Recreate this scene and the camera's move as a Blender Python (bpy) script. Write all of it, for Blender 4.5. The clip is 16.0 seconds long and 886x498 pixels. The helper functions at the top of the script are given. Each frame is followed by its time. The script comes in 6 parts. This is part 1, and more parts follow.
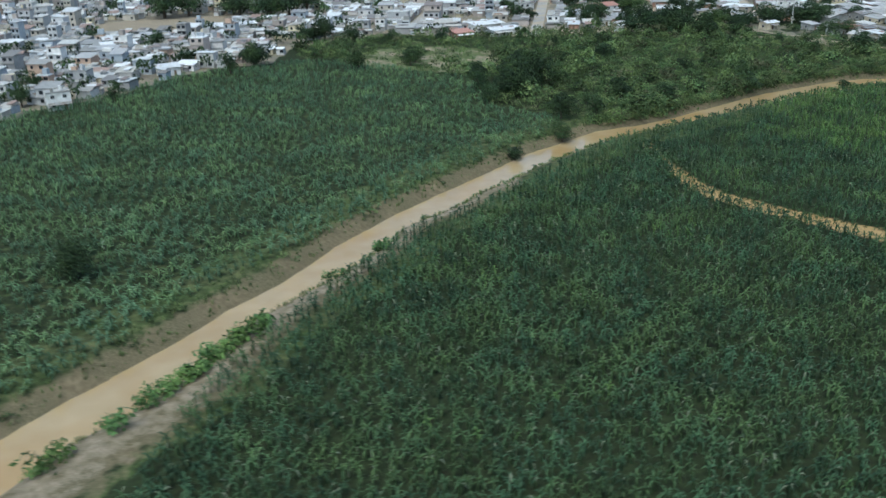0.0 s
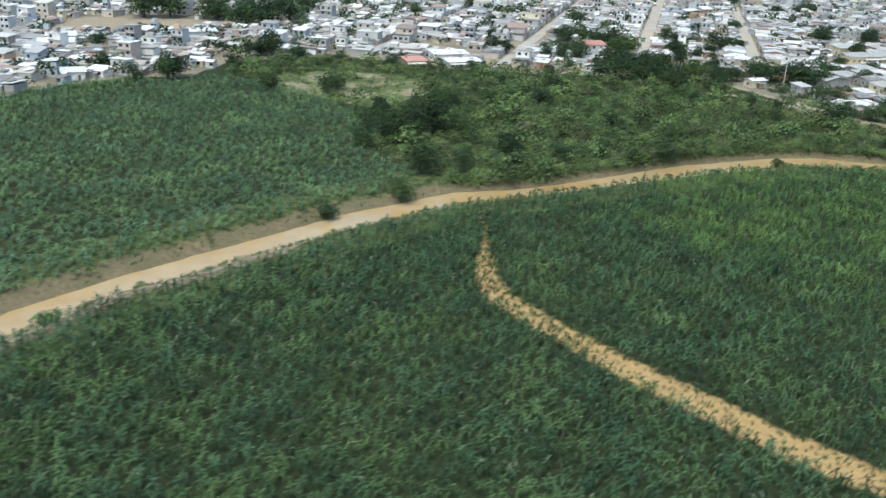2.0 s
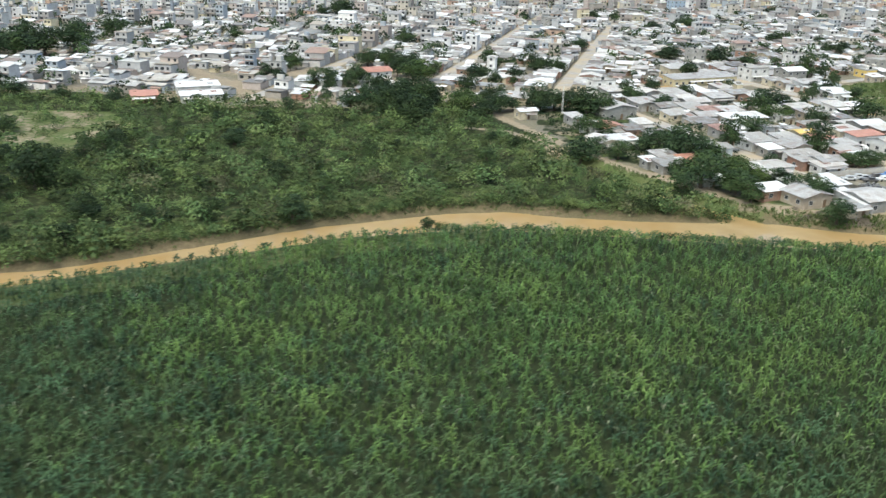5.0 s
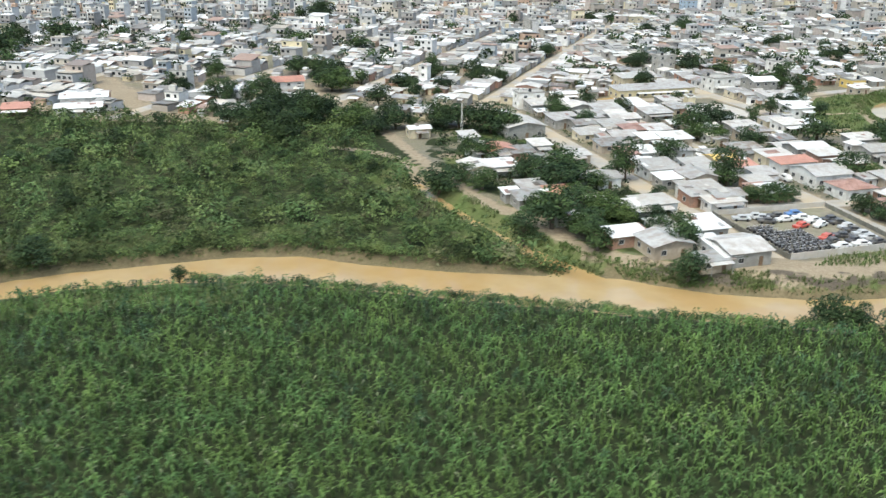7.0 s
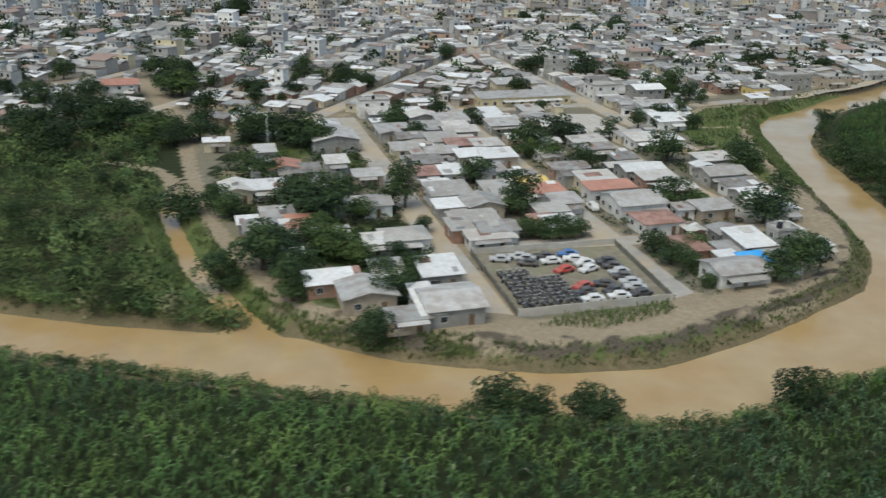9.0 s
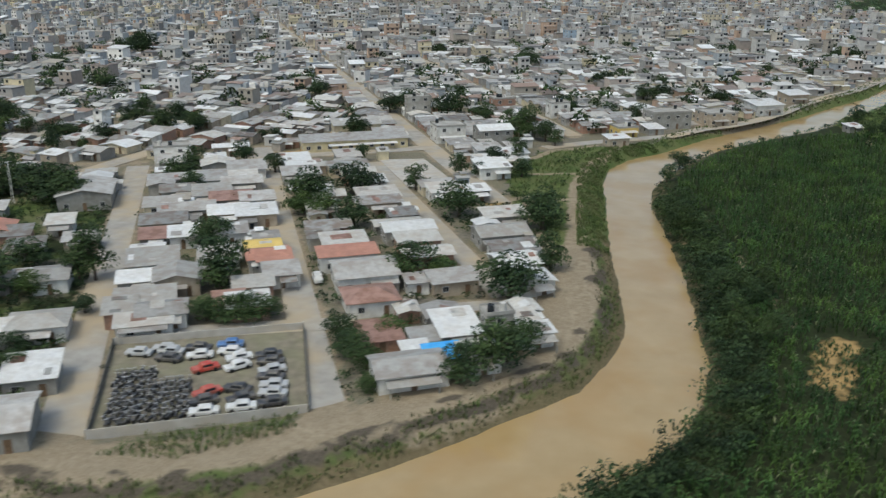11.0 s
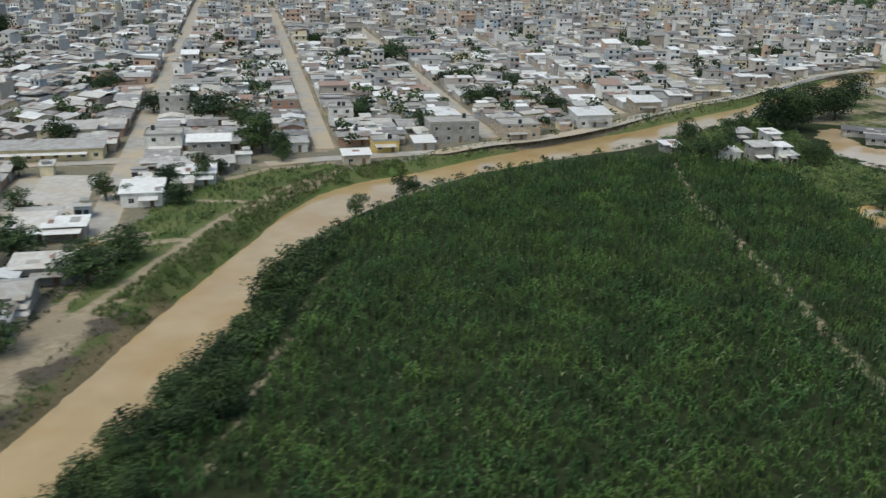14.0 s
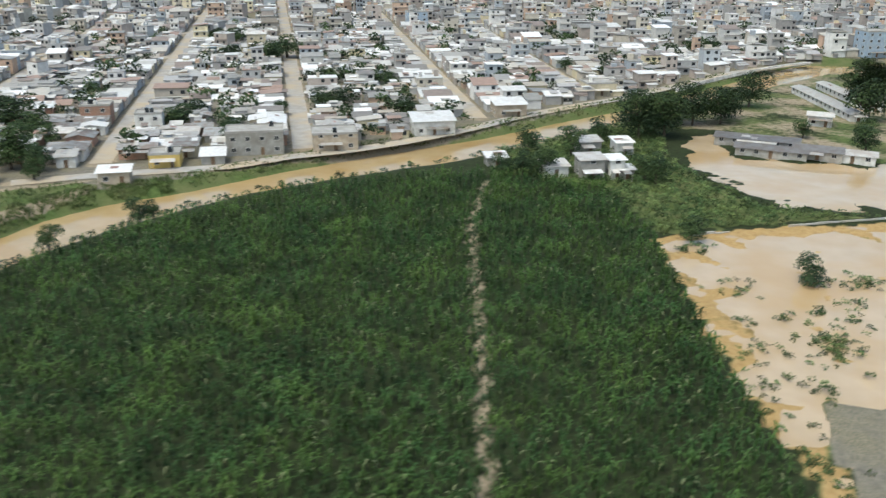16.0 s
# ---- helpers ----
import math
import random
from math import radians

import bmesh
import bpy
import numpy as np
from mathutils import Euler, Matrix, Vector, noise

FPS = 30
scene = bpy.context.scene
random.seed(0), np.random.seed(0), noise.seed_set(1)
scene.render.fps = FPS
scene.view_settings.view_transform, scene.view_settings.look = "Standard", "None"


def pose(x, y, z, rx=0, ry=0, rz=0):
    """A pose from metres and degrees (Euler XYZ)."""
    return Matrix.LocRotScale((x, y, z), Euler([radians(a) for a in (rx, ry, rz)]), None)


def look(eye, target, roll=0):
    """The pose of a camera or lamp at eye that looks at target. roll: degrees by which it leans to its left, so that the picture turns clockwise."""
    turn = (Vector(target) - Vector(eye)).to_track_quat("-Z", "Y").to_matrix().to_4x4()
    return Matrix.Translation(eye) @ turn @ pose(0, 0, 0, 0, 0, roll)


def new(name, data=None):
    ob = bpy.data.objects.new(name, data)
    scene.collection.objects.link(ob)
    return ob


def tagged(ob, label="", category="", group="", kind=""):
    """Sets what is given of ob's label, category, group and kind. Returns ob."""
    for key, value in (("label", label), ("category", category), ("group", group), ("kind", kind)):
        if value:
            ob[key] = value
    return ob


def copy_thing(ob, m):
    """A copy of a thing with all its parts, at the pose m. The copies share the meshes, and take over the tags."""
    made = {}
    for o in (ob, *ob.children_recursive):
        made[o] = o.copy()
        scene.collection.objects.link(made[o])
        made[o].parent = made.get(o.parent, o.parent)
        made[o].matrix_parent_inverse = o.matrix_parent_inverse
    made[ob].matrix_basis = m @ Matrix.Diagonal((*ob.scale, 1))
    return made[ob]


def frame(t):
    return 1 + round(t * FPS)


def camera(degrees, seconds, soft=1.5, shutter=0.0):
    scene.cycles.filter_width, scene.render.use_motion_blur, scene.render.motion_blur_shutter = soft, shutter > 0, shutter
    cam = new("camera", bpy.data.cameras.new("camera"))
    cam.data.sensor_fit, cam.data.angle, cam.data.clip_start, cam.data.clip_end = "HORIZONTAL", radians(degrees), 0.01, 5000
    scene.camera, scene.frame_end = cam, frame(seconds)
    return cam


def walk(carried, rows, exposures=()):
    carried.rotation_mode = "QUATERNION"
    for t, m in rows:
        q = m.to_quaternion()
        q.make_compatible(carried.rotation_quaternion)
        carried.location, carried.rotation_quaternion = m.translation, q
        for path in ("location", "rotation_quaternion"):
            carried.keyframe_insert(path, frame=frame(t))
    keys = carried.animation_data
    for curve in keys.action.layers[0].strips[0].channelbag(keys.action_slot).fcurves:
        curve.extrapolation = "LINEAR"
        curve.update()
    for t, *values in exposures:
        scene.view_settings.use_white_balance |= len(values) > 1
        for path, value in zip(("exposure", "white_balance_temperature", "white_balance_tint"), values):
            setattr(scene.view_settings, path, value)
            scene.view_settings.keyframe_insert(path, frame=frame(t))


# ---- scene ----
cam = camera(53.5, 16.0, soft=1.35, shutter=0.45)
METRES, EYE, TILT, LEAN, TURN = 576.2, 64.1, 0.0, 0.0, 0.0
ROWS = [
    (0.0, 0.0, 0.0, 0.0, -0.62, -22.34, 1.52),
    (0.5, 0.0271, 0.0155, 0.0011, 1.63, -23.7, -0.1),
    (1.0, 0.0563, 0.0323, 0.0021, 3.45, -23.49, -1.57),
    (1.5, 0.0833, 0.0478, 0.0027, 5.79, -22.37, -2.45),
    (2.0, 0.1122, 0.0650, 0.0029, 6.68, -21.56, -2.33),
    (2.5, 0.1392, 0.0817, 0.0036, 6.56, -20.45, -3.07),
    (3.0, 0.1677, 0.0995, 0.0028, 6.2, -19.54, -2.1),
    (3.5, 0.1936, 0.1164, 0.0029, 6.63, -20.98, -2.51),
    (4.0, 0.2212, 0.1354, 0.0028, 6.4, -21.56, -1.14),
    (4.5, 0.2468, 0.1528, 0.0029, 6.05, -20.5, -1.31),
    (7.0, 0.3693, 0.2474, 0.0027, 11.06, -20.66, -0.62),
    (7.5, 0.3927, 0.2663, 0.0025, 11.92, -19.55, -0.66),
    (8.0, 0.4174, 0.2863, 0.0016, 12.26, -19.76, -0.84),
    (8.5, 0.44, 0.3054, 0.001, 12.68, -20.27, -1.09),
    (9.0, 0.4643, 0.326, -0.0005, 12.55, -20.88, -0.9),
    (9.5, 0.4866, 0.3451, -0.0011, 12.05, -21.11, -0.94),
    (10.0, 0.5105, 0.3658, -0.0019, 11.71, -19.25, -0.56),
    (12.5, 0.6249, 0.47, -0.0054, 15.69, -18.94, -0.4),
    (13.0, 0.6481, 0.4924, -0.006, 15.49, -19.82, -0.25),
    (13.5, 0.6689, 0.5131, -0.0067, 15.36, -20.1, -0.7),
    (14.0, 0.6914, 0.5355, -0.0072, 16.39, -19.86, -0.93),
    (14.5, 0.7118, 0.5566, -0.0081, 16.78, -20.54, -0.63),
    (15.0, 0.7337, 0.5794, -0.0086, 16.76, -20.25, -0.68),
    (15.5, 0.7541, 0.6005, -0.0095, 17.75, -20.25, -0.06),
    (16.0, 0.776, 0.6237, -0.0102, 18.23, -20.42, -0.21),
]
walk(cam, [(t, pose(0, 0, EYE, TILT, LEAN, TURN) @ pose(METRES * x, METRES * y, METRES * z, 90 + pitch, roll, yaw)) for t, x, y, z, yaw, pitch, roll in ROWS],
     [(t, stops + 0.12, 6420 - 200 * max(0, 4.5 - t), -1 - 0.8 * max(0, 4 - t)) for t, stops in ((0, 0.33), (0.5, 0.48), (1.5, 0.77), (2.5, 0.82), (4, 0.82), (7, 0.92), (7.5, 0.64), (8, 0.38), (8.5, 0.26), (9, 0.1), (9.5, 0.12), (10, 0.1), (12.5, -0.13), (13.5, -0.06), (14.5, 0.36), (16, 0.6))])

# ---------- world, sun ----------
world = bpy.data.worlds.new("overcast_sky")
scene.world = world
world.use_nodes = True
wn = world.node_tree
wn.nodes.clear()
sky = wn.nodes.new("ShaderNodeTexSky")
sky.sky_type, sky.sun_disc = "NISHITA", False
sky.sun_elevation, sky.sun_rotation = radians(62), radians(200)
sky.air_density, sky.dust_density = 1.0, 4.0
bg = wn.nodes.new("ShaderNodeBackground")
bg.inputs["Strength"].default_value = 0.15
wo = wn.nodes.new("ShaderNodeOutputWorld")
wn.links.new(sky.outputs[0], bg.inputs[0])
wn.links.new(bg.outputs[0], wo.inputs[0])
sun = new("sun", bpy.data.lights.new("sun", "SUN"))
sun.data.energy, sun.data.angle, sun.data.color = 0.75, radians(24), (1.0, 0.96, 0.9)
sun.matrix_world = look((0, 0, 300), (0 + 0.16, 0.44, 300 - 0.88))

# ---------- materials ----------


def surf(name, dark, light, size=1.0, rough=0.8, bump=0.0, stain=None, stain_size=20.0, stain_amount=0.5, vary=0.0, island=False, spec=0.3, fine=None):
    """A worn surface: grain between two colours, wide stains of a third, and a change of tone from piece to piece."""
    m = bpy.data.materials.new(name)
    m.use_nodes = True
    nt = m.node_tree
    p = nt.nodes["Principled BSDF"]
    p.inputs["Roughness"].default_value = rough
    p.inputs["Specular IOR Level"].default_value = spec
    geo = nt.nodes.new("ShaderNodeNewGeometry")

    def tex(scale, detail=4.0):
        n = nt.nodes.new("ShaderNodeTexNoise")
        n.inputs["Scale"].default_value, n.inputs["Detail"].default_value = scale, detail
        nt.links.new(geo.outputs["Position"], n.inputs["Vector"])
        return n

    def stretch(out, lo, hi):
        r = nt.nodes.new("ShaderNodeMapRange")
        r.inputs[1].default_value, r.inputs[2].default_value = lo, hi
        nt.links.new(out, r.inputs[0])
        return r.outputs[0]

    def mix(fac, a, b, blend="MIX"):
        x = nt.nodes.new("ShaderNodeMix")
        x.data_type, x.blend_type = "RGBA", blend
        for sock, v in ((x.inputs[0], fac), (x.inputs[6], a), (x.inputs[7], b)):
            if isinstance(v, (int, float)):
                sock.default_value = v
            elif isinstance(v, tuple):
                sock.default_value = (*v, 1)
            else:
                nt.links.new(v, sock)
        return x.outputs[2]

    grain = tex(1.0 / size)
    col = mix(stretch(grain.outputs[0], 0.3, 0.7), dark, light)
    if stain:
        wide = tex(1.0 / stain_size, 3.0)
        amount = nt.nodes.new("ShaderNodeMath")
        amount.operation = "MULTIPLY"
        amount.inputs[1].default_value = stain_amount
        nt.links.new(stretch(wide.outputs[0], 0.42, 0.62), amount.inputs[0])
        col = mix(amount.outputs[0], col, stain)
    if vary:
        rnd = geo.outputs["Random Per Island"]
        if not island:
            rnd = nt.nodes.new("ShaderNodeObjectInfo").outputs["Random"]
        v = nt.nodes.new("ShaderNodeMapRange")
        v.inputs[3].default_value, v.inputs[4].default_value = 1 - vary, 1 + vary
        nt.links.new(rnd, v.inputs[0])
        grey = nt.nodes.new("ShaderNodeCombineColor")
        for i in range(3):
            nt.links.new(v.outputs[0], grey.inputs[i])
        col = mix(1.0, col, grey.outputs[0], "MULTIPLY")
    nt.links.new(col, p.inputs["Base Color"])
    if bump:
        b = nt.nodes.new("ShaderNodeBump")
        b.inputs["Strength"].default_value, b.inputs["Distance"].default_value = 0.6, bump
        nt.links.new((tex(1.0 / fine, 5.0) if fine else grain).outputs[0], b.inputs["Height"])
        nt.links.new(b.outputs[0], p.inputs["Normal"])
    return m


def tin(name, base, rust, wear=0.4, vary=0.25, rough=0.5, island=False):
    """Corrugated sheet with dull zinc, dirt streaks and rust."""
    m = surf(name, tuple(c * 0.8 for c in base), base, 0.9, rough, 0.0, rust, 2.2, wear * 1.3, vary, island, 0.35)
    nt = m.node_tree
    p = nt.nodes["Principled BSDF"]
    geo = nt.nodes.new("ShaderNodeTexCoord")
    w = nt.nodes.new("ShaderNodeTexWave")
    w.inputs["Scale"].default_value = 1.1
    b = nt.nodes.new("ShaderNodeBump")
    b.inputs["Strength"].default_value, b.inputs["Distance"].default_value = 0.5, 0.05
    nt.links.new(geo.outputs["Object"], w.inputs["Vector"])
    nt.links.new(w.outputs["Fac"], b.inputs["Height"])
    nt.links.new(b.outputs[0], p.inputs["Normal"])
    return m


def leafy(name, dark, light, gold, patch=14.0, gloss=0.5, spec=0.3, by_plant=0.45, by_leaf=0.25, pale=None, share=0.0):
    """Foliage: two greens by grain, a fresher one in wide patches, a tone for each plant and each leaf, and a few
    leaves painted pale as glints.
    """
    m = surf(name, dark, light, 2.2, gloss, 0.0, gold, patch, 0.75, by_leaf, True, spec)
    nt = m.node_tree
    p = nt.nodes["Principled BSDF"]
    col = p.inputs["Base Color"].links[0].from_socket
    a = nt.nodes.new("ShaderNodeAttribute")
    a.attribute_name = "tone"
    r = nt.nodes.new("ShaderNodeMapRange")
    r.inputs[3].default_value, r.inputs[4].default_value = 1 - by_plant, 1 + by_plant
    nt.links.new(a.outputs["Fac"], r.inputs[0])
    c = nt.nodes.new("ShaderNodeCombineColor")
    for k in range(3):
        nt.links.new(r.outputs[0], c.inputs[k])
    x = nt.nodes.new("ShaderNodeMix")
    x.data_type, x.blend_type = "RGBA", "MULTIPLY"
    x.inputs[0].default_value = 1
    nt.links.new(col, x.inputs[6])
    nt.links.new(c.outputs[0], x.inputs[7])
    col = x.outputs[2]
    # Leaf glints painted in: a chance share of leaves turns flat pale.
    if pale:
        geo = nt.nodes.new("ShaderNodeNewGeometry")
        g = nt.nodes.new("ShaderNodeMath")
        g.operation = "GREATER_THAN"
        g.inputs[1].default_value = 1 - share
        nt.links.new(geo.outputs["Random Per Island"], g.inputs[0])
        y = nt.nodes.new("ShaderNodeMix")
        y.data_type = "RGBA"
        y.inputs[7].default_value = (*pale, 1)
        nt.links.new(g.outputs[0], y.inputs[0])
        nt.links.new(col, y.inputs[6])
        col = y.outputs[2]
    nt.links.new(col, p.inputs["Base Color"])
    return m


BANANA = leafy("banana_leaf", (0.032, 0.06, 0.031), (0.058, 0.105, 0.049), (0.08, 0.12, 0.04), 9.0, 0.6, 0.12, 0.5, 0.18, (0.14, 0.16, 0.1), 0.03)
EAST = leafy("eastern_banana_leaf", (0.021, 0.047, 0.015), (0.046, 0.091, 0.027), (0.065, 0.108, 0.024), 11.0, 0.6, 0.1, 0.55, 0.22, (0.14, 0.16, 0.08), 0.035)
FRESH = leafy("fresh_banana_leaf", (0.049, 0.09, 0.03), (0.086, 0.15, 0.047), (0.112, 0.17, 0.045), 9.0, 0.6, 0.12, 0.45, 0.2, (0.18, 0.21, 0.11), 0.02)
CANE = leafy("young_banana_leaf", (0.056, 0.098, 0.054), (0.098, 0.16, 0.084), (0.125, 0.185, 0.07), 12.0, 0.7, 0.1, 0.4, 0.18, (0.18, 0.22, 0.14), 0.012)
SCRUB = leafy("scrub_leaf", (0.042, 0.07, 0.027), (0.082, 0.126, 0.048), (0.13, 0.16, 0.058), 5.0, 0.7, 0.1, 0.6, 0.25)
YELLOWSCRUB = leafy("yellow_scrub_leaf", (0.064, 0.096, 0.032), (0.105, 0.15, 0.052), (0.125, 0.165, 0.056), 5.0, 0.7, 0.1, 0.4, 0.25)
DRYBUSH = leafy("dry_scrub_leaf", (0.065, 0.072, 0.036), (0.11, 0.115, 0.06), (0.14, 0.14, 0.075), 6.0, 0.75, 0.1, 0.5, 0.3)
TREELEAF = leafy("tree_leaf", (0.018, 0.033, 0.016), (0.038, 0.062, 0.026), (0.052, 0.08, 0.026), 8.0, 0.6, 0.12, 0.5, 0.35)
LIGHTLEAF = leafy("fresh_tree_leaf", (0.04, 0.066, 0.022), (0.075, 0.118, 0.036), (0.1, 0.14, 0.04), 6.0, 0.6, 0.12, 0.4, 0.3)
GRASS = leafy("grass_blade", (0.065, 0.1, 0.03), (0.115, 0.165, 0.05), (0.15, 0.16, 0.07), 6.0, 0.7, 0.2, 0.3, 0.2)
BARK = surf("bark", (0.05, 0.04, 0.03), (0.13, 0.1, 0.075), 0.3, 0.9, 0.03)
ROOFS = [
    tin("zinc_roof", (0.44, 0.43, 0.41), (0.24, 0.19, 0.15)),
    tin("old_zinc_roof", (0.3, 0.3, 0.285), (0.17, 0.12, 0.09), 0.6),
    tin("white_roof", (0.73, 0.73, 0.72), (0.48, 0.44, 0.38), 0.25, 0.1),
    tin("pale_roof", (0.53, 0.515, 0.48), (0.37, 0.31, 0.25), 0.4),
    tin("rusty_roof", (0.33, 0.2, 0.16), (0.17, 0.09, 0.06), 0.6),
    tin("clay_roof", (0.5, 0.25, 0.18), (0.35, 0.17, 0.12), 0.4, 0.12),
]
DARKROOF = tin("dark_sheet_roof", (0.17, 0.165, 0.16), (0.11, 0.09, 0.075), 0.5)
ZINC, OLDZINC, WHITEROOF, PALEROOF, RUSTROOF, CLAYROOF = ROOFS
WALLS = [
    surf("grey_block_wall", (0.27, 0.26, 0.24), (0.38, 0.37, 0.34), 1.2, 0.9, 0.01, (0.2, 0.18, 0.15), 2.5, 0.5, 0.15),
    surf("white_plaster", (0.6, 0.59, 0.56), (0.74, 0.73, 0.7), 1.5, 0.85, 0.01, (0.4, 0.37, 0.32), 2.0, 0.5, 0.12),
    surf("cream_plaster", (0.55, 0.48, 0.34), (0.66, 0.58, 0.42), 1.5, 0.85, 0.01, (0.35, 0.3, 0.22), 2.0, 0.5, 0.12),
    surf("brick_wall", (0.3, 0.17, 0.12), (0.42, 0.25, 0.18), 0.6, 0.9, 0.01, (0.25, 0.2, 0.16), 2.0, 0.5, 0.12),
    surf("tan_wall", (0.36, 0.3, 0.23), (0.48, 0.41, 0.32), 1.2, 0.9, 0.01, (0.25, 0.2, 0.15), 2.0, 0.5, 0.12),
]
GREYWALL, WHITEWALL, CREAMWALL, BRICKWALL, TANWALL = WALLS
PALEYELLOW = surf("pale_yellow_plaster", (0.55, 0.47, 0.28), (0.66, 0.57, 0.36), 1.5, 0.85, 0.01, (0.4, 0.33, 0.22), 2.0, 0.5)
CONCRETE = surf("concrete", (0.3, 0.29, 0.27), (0.42, 0.41, 0.38), 2.0, 0.9, 0.01, (0.25, 0.23, 0.2), 6.0, 0.5)
COURTC = surf("pale_concrete", (0.38, 0.36, 0.33), (0.5, 0.48, 0.44), 2.0, 0.9, 0.01, (0.42, 0.36, 0.28), 5.0, 0.6)
YELLOWP = surf("yellow_paint", (0.6, 0.44, 0.14), (0.72, 0.54, 0.19), 1.0, 0.8, 0.0, (0.45, 0.3, 0.1), 2.0, 0.4)
BLUETARP = surf("blue_tarp", (0.05, 0.3, 0.7), (0.08, 0.42, 0.85), 0.8, 0.5, 0.03, (0.2, 0.5, 0.8), 1.5, 0.3)
DARKGLASS = surf("window_glass", (0.02, 0.022, 0.025), (0.04, 0.045, 0.05), 1.0, 0.15, 0.0, spec=0.5)
FRAMEP = surf("window_frame_paint", (0.4, 0.39, 0.37), (0.55, 0.54, 0.52), 0.5, 0.7)
DOORP = surf("door_paint", (0.12, 0.08, 0.05), (0.2, 0.13, 0.08), 0.5, 0.6)
STREET = surf("dusty_concrete_street", (0.29, 0.275, 0.25), (0.4, 0.38, 0.345), 3.0, 0.9, 0.01, (0.43, 0.35, 0.24), 13.0, 0.85)
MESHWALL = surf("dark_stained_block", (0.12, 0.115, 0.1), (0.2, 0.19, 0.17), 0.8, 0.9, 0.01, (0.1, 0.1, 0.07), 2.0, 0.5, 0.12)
BLUEWALL = surf("faded_blue_plaster", (0.28, 0.36, 0.45), (0.38, 0.47, 0.56), 1.5, 0.85, 0.01, (0.3, 0.32, 0.34), 2.0, 0.4, 0.1)
RUBBER = surf("rubber", (0.02, 0.02, 0.02), (0.035, 0.035, 0.035), 0.2, 0.8)
WATER = surf("muddy_water", (0.365, 0.264, 0.13), (0.425, 0.315, 0.168), 6.0, 0.08, 0.005, (0.36, 0.22, 0.075), 14.0, 0.5, spec=0.5, fine=1.1)
FLOOD = surf("flood_water", (0.42, 0.32, 0.2), (0.48, 0.37, 0.24), 6.0, 0.09, 0.004, (0.42, 0.27, 0.11), 18.0, 0.6, spec=0.5, fine=1.0)


def ground_material():
    m = bpy.data.materials.new("ground_cover")
    m.use_nodes = True
    nt = m.node_tree
    p = nt.nodes["Principled BSDF"]
    p.inputs["Roughness"].default_value = 0.95
    p.inputs["Specular IOR Level"].default_value = 0.1
    geo = nt.nodes.new("ShaderNodeNewGeometry")

    def tex(scale, detail=5.0):
        n = nt.nodes.new("ShaderNodeTexNoise")
        n.inputs["Scale"].default_value, n.inputs["Detail"].default_value = scale, detail
        nt.links.new(geo.outputs["Position"], n.inputs["Vector"])
        return n.outputs[0]

    def two(fac, a, b):
        x = nt.nodes.new("ShaderNodeMix")
        x.data_type = "RGBA"
        for sock, v in ((x.inputs[0], fac), (x.inputs[6], a), (x.inputs[7], b)):
            if isinstance(v, tuple):
                sock.default_value = (*v, 1)
            else:
                nt.links.new(v, sock)
        return x.outputs[2]

    def span(out, lo, hi):
        r = nt.nodes.new("ShaderNodeMapRange")
        r.inputs[1].default_value, r.inputs[2].default_value = lo, hi
        nt.links.new(out, r.inputs[0])
        return r.outputs[0]

    ragged = tex(0.5)

    def zone(name, width=0.5):
        """The named zone with a ragged edge."""
        a = nt.nodes.new("ShaderNodeAttribute")
        a.attribute_name = name
        s = nt.nodes.new("ShaderNodeMath")
        s.operation = "MULTIPLY_ADD"
        s.inputs[1].default_value, s.inputs[2].default_value = width, -width * 0.5
        nt.links.new(ragged, s.inputs[0])
        t = nt.nodes.new("ShaderNodeMath")
        nt.links.new(a.outputs["Fac"], t.inputs[0])
        nt.links.new(s.outputs[0], t.inputs[1])
        return span(t.outputs[0], 0.35, 0.65)

    g1, g2, g3 = span(tex(0.9), 0.3, 0.7), span(tex(0.12), 0.35, 0.65), span(tex(3.0), 0.3, 0.7)
    # Soil beneath the plants, darkened to paint in the shade between leaves.
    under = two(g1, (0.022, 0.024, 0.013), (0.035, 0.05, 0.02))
    grass = two(g2, two(g1, (0.055, 0.085, 0.026), (0.1, 0.14, 0.045)), two(g3, (0.15, 0.145, 0.07), (0.1, 0.125, 0.045)))
    town = two(g2, two(g1, (0.13, 0.122, 0.1), (0.22, 0.2, 0.165)), two(g3, (0.085, 0.095, 0.05), (0.28, 0.235, 0.165)))
    dirt = two(g2, two(g1, (0.23, 0.185, 0.125), (0.36, 0.3, 0.215)), two(g3, (0.21, 0.17, 0.115), (0.32, 0.265, 0.19)))
    mud = two(g1, (0.31, 0.205, 0.085), (0.4, 0.275, 0.125))
    rut = two(g3, (0.075, 0.064, 0.05), (0.13, 0.11, 0.085))
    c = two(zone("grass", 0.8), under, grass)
    c = two(zone("town", 0.6), c, town)
    c = two(zone("shore", 1.1), c, two(g2, two(g1, (0.12, 0.095, 0.055), (0.2, 0.16, 0.095)), two(g3, (0.085, 0.08, 0.04), (0.17, 0.14, 0.085))))
    c = two(zone("dirt", 0.9), c, dirt)
    c = two(zone("mud", 0.9), c, mud)
    c = two(zone("rut", 1.0), c, rut)
    nt.links.new(c, p.inputs["Base Color"])
    b = nt.nodes.new("ShaderNodeBump")
    b.inputs["Strength"].default_value, b.inputs["Distance"].default_value = 0.7, 0.15
    nt.links.new(tex(1.6), b.inputs["Height"])
    nt.links.new(b.outputs[0], p.inputs["Normal"])
    return m


GROUND = ground_material()

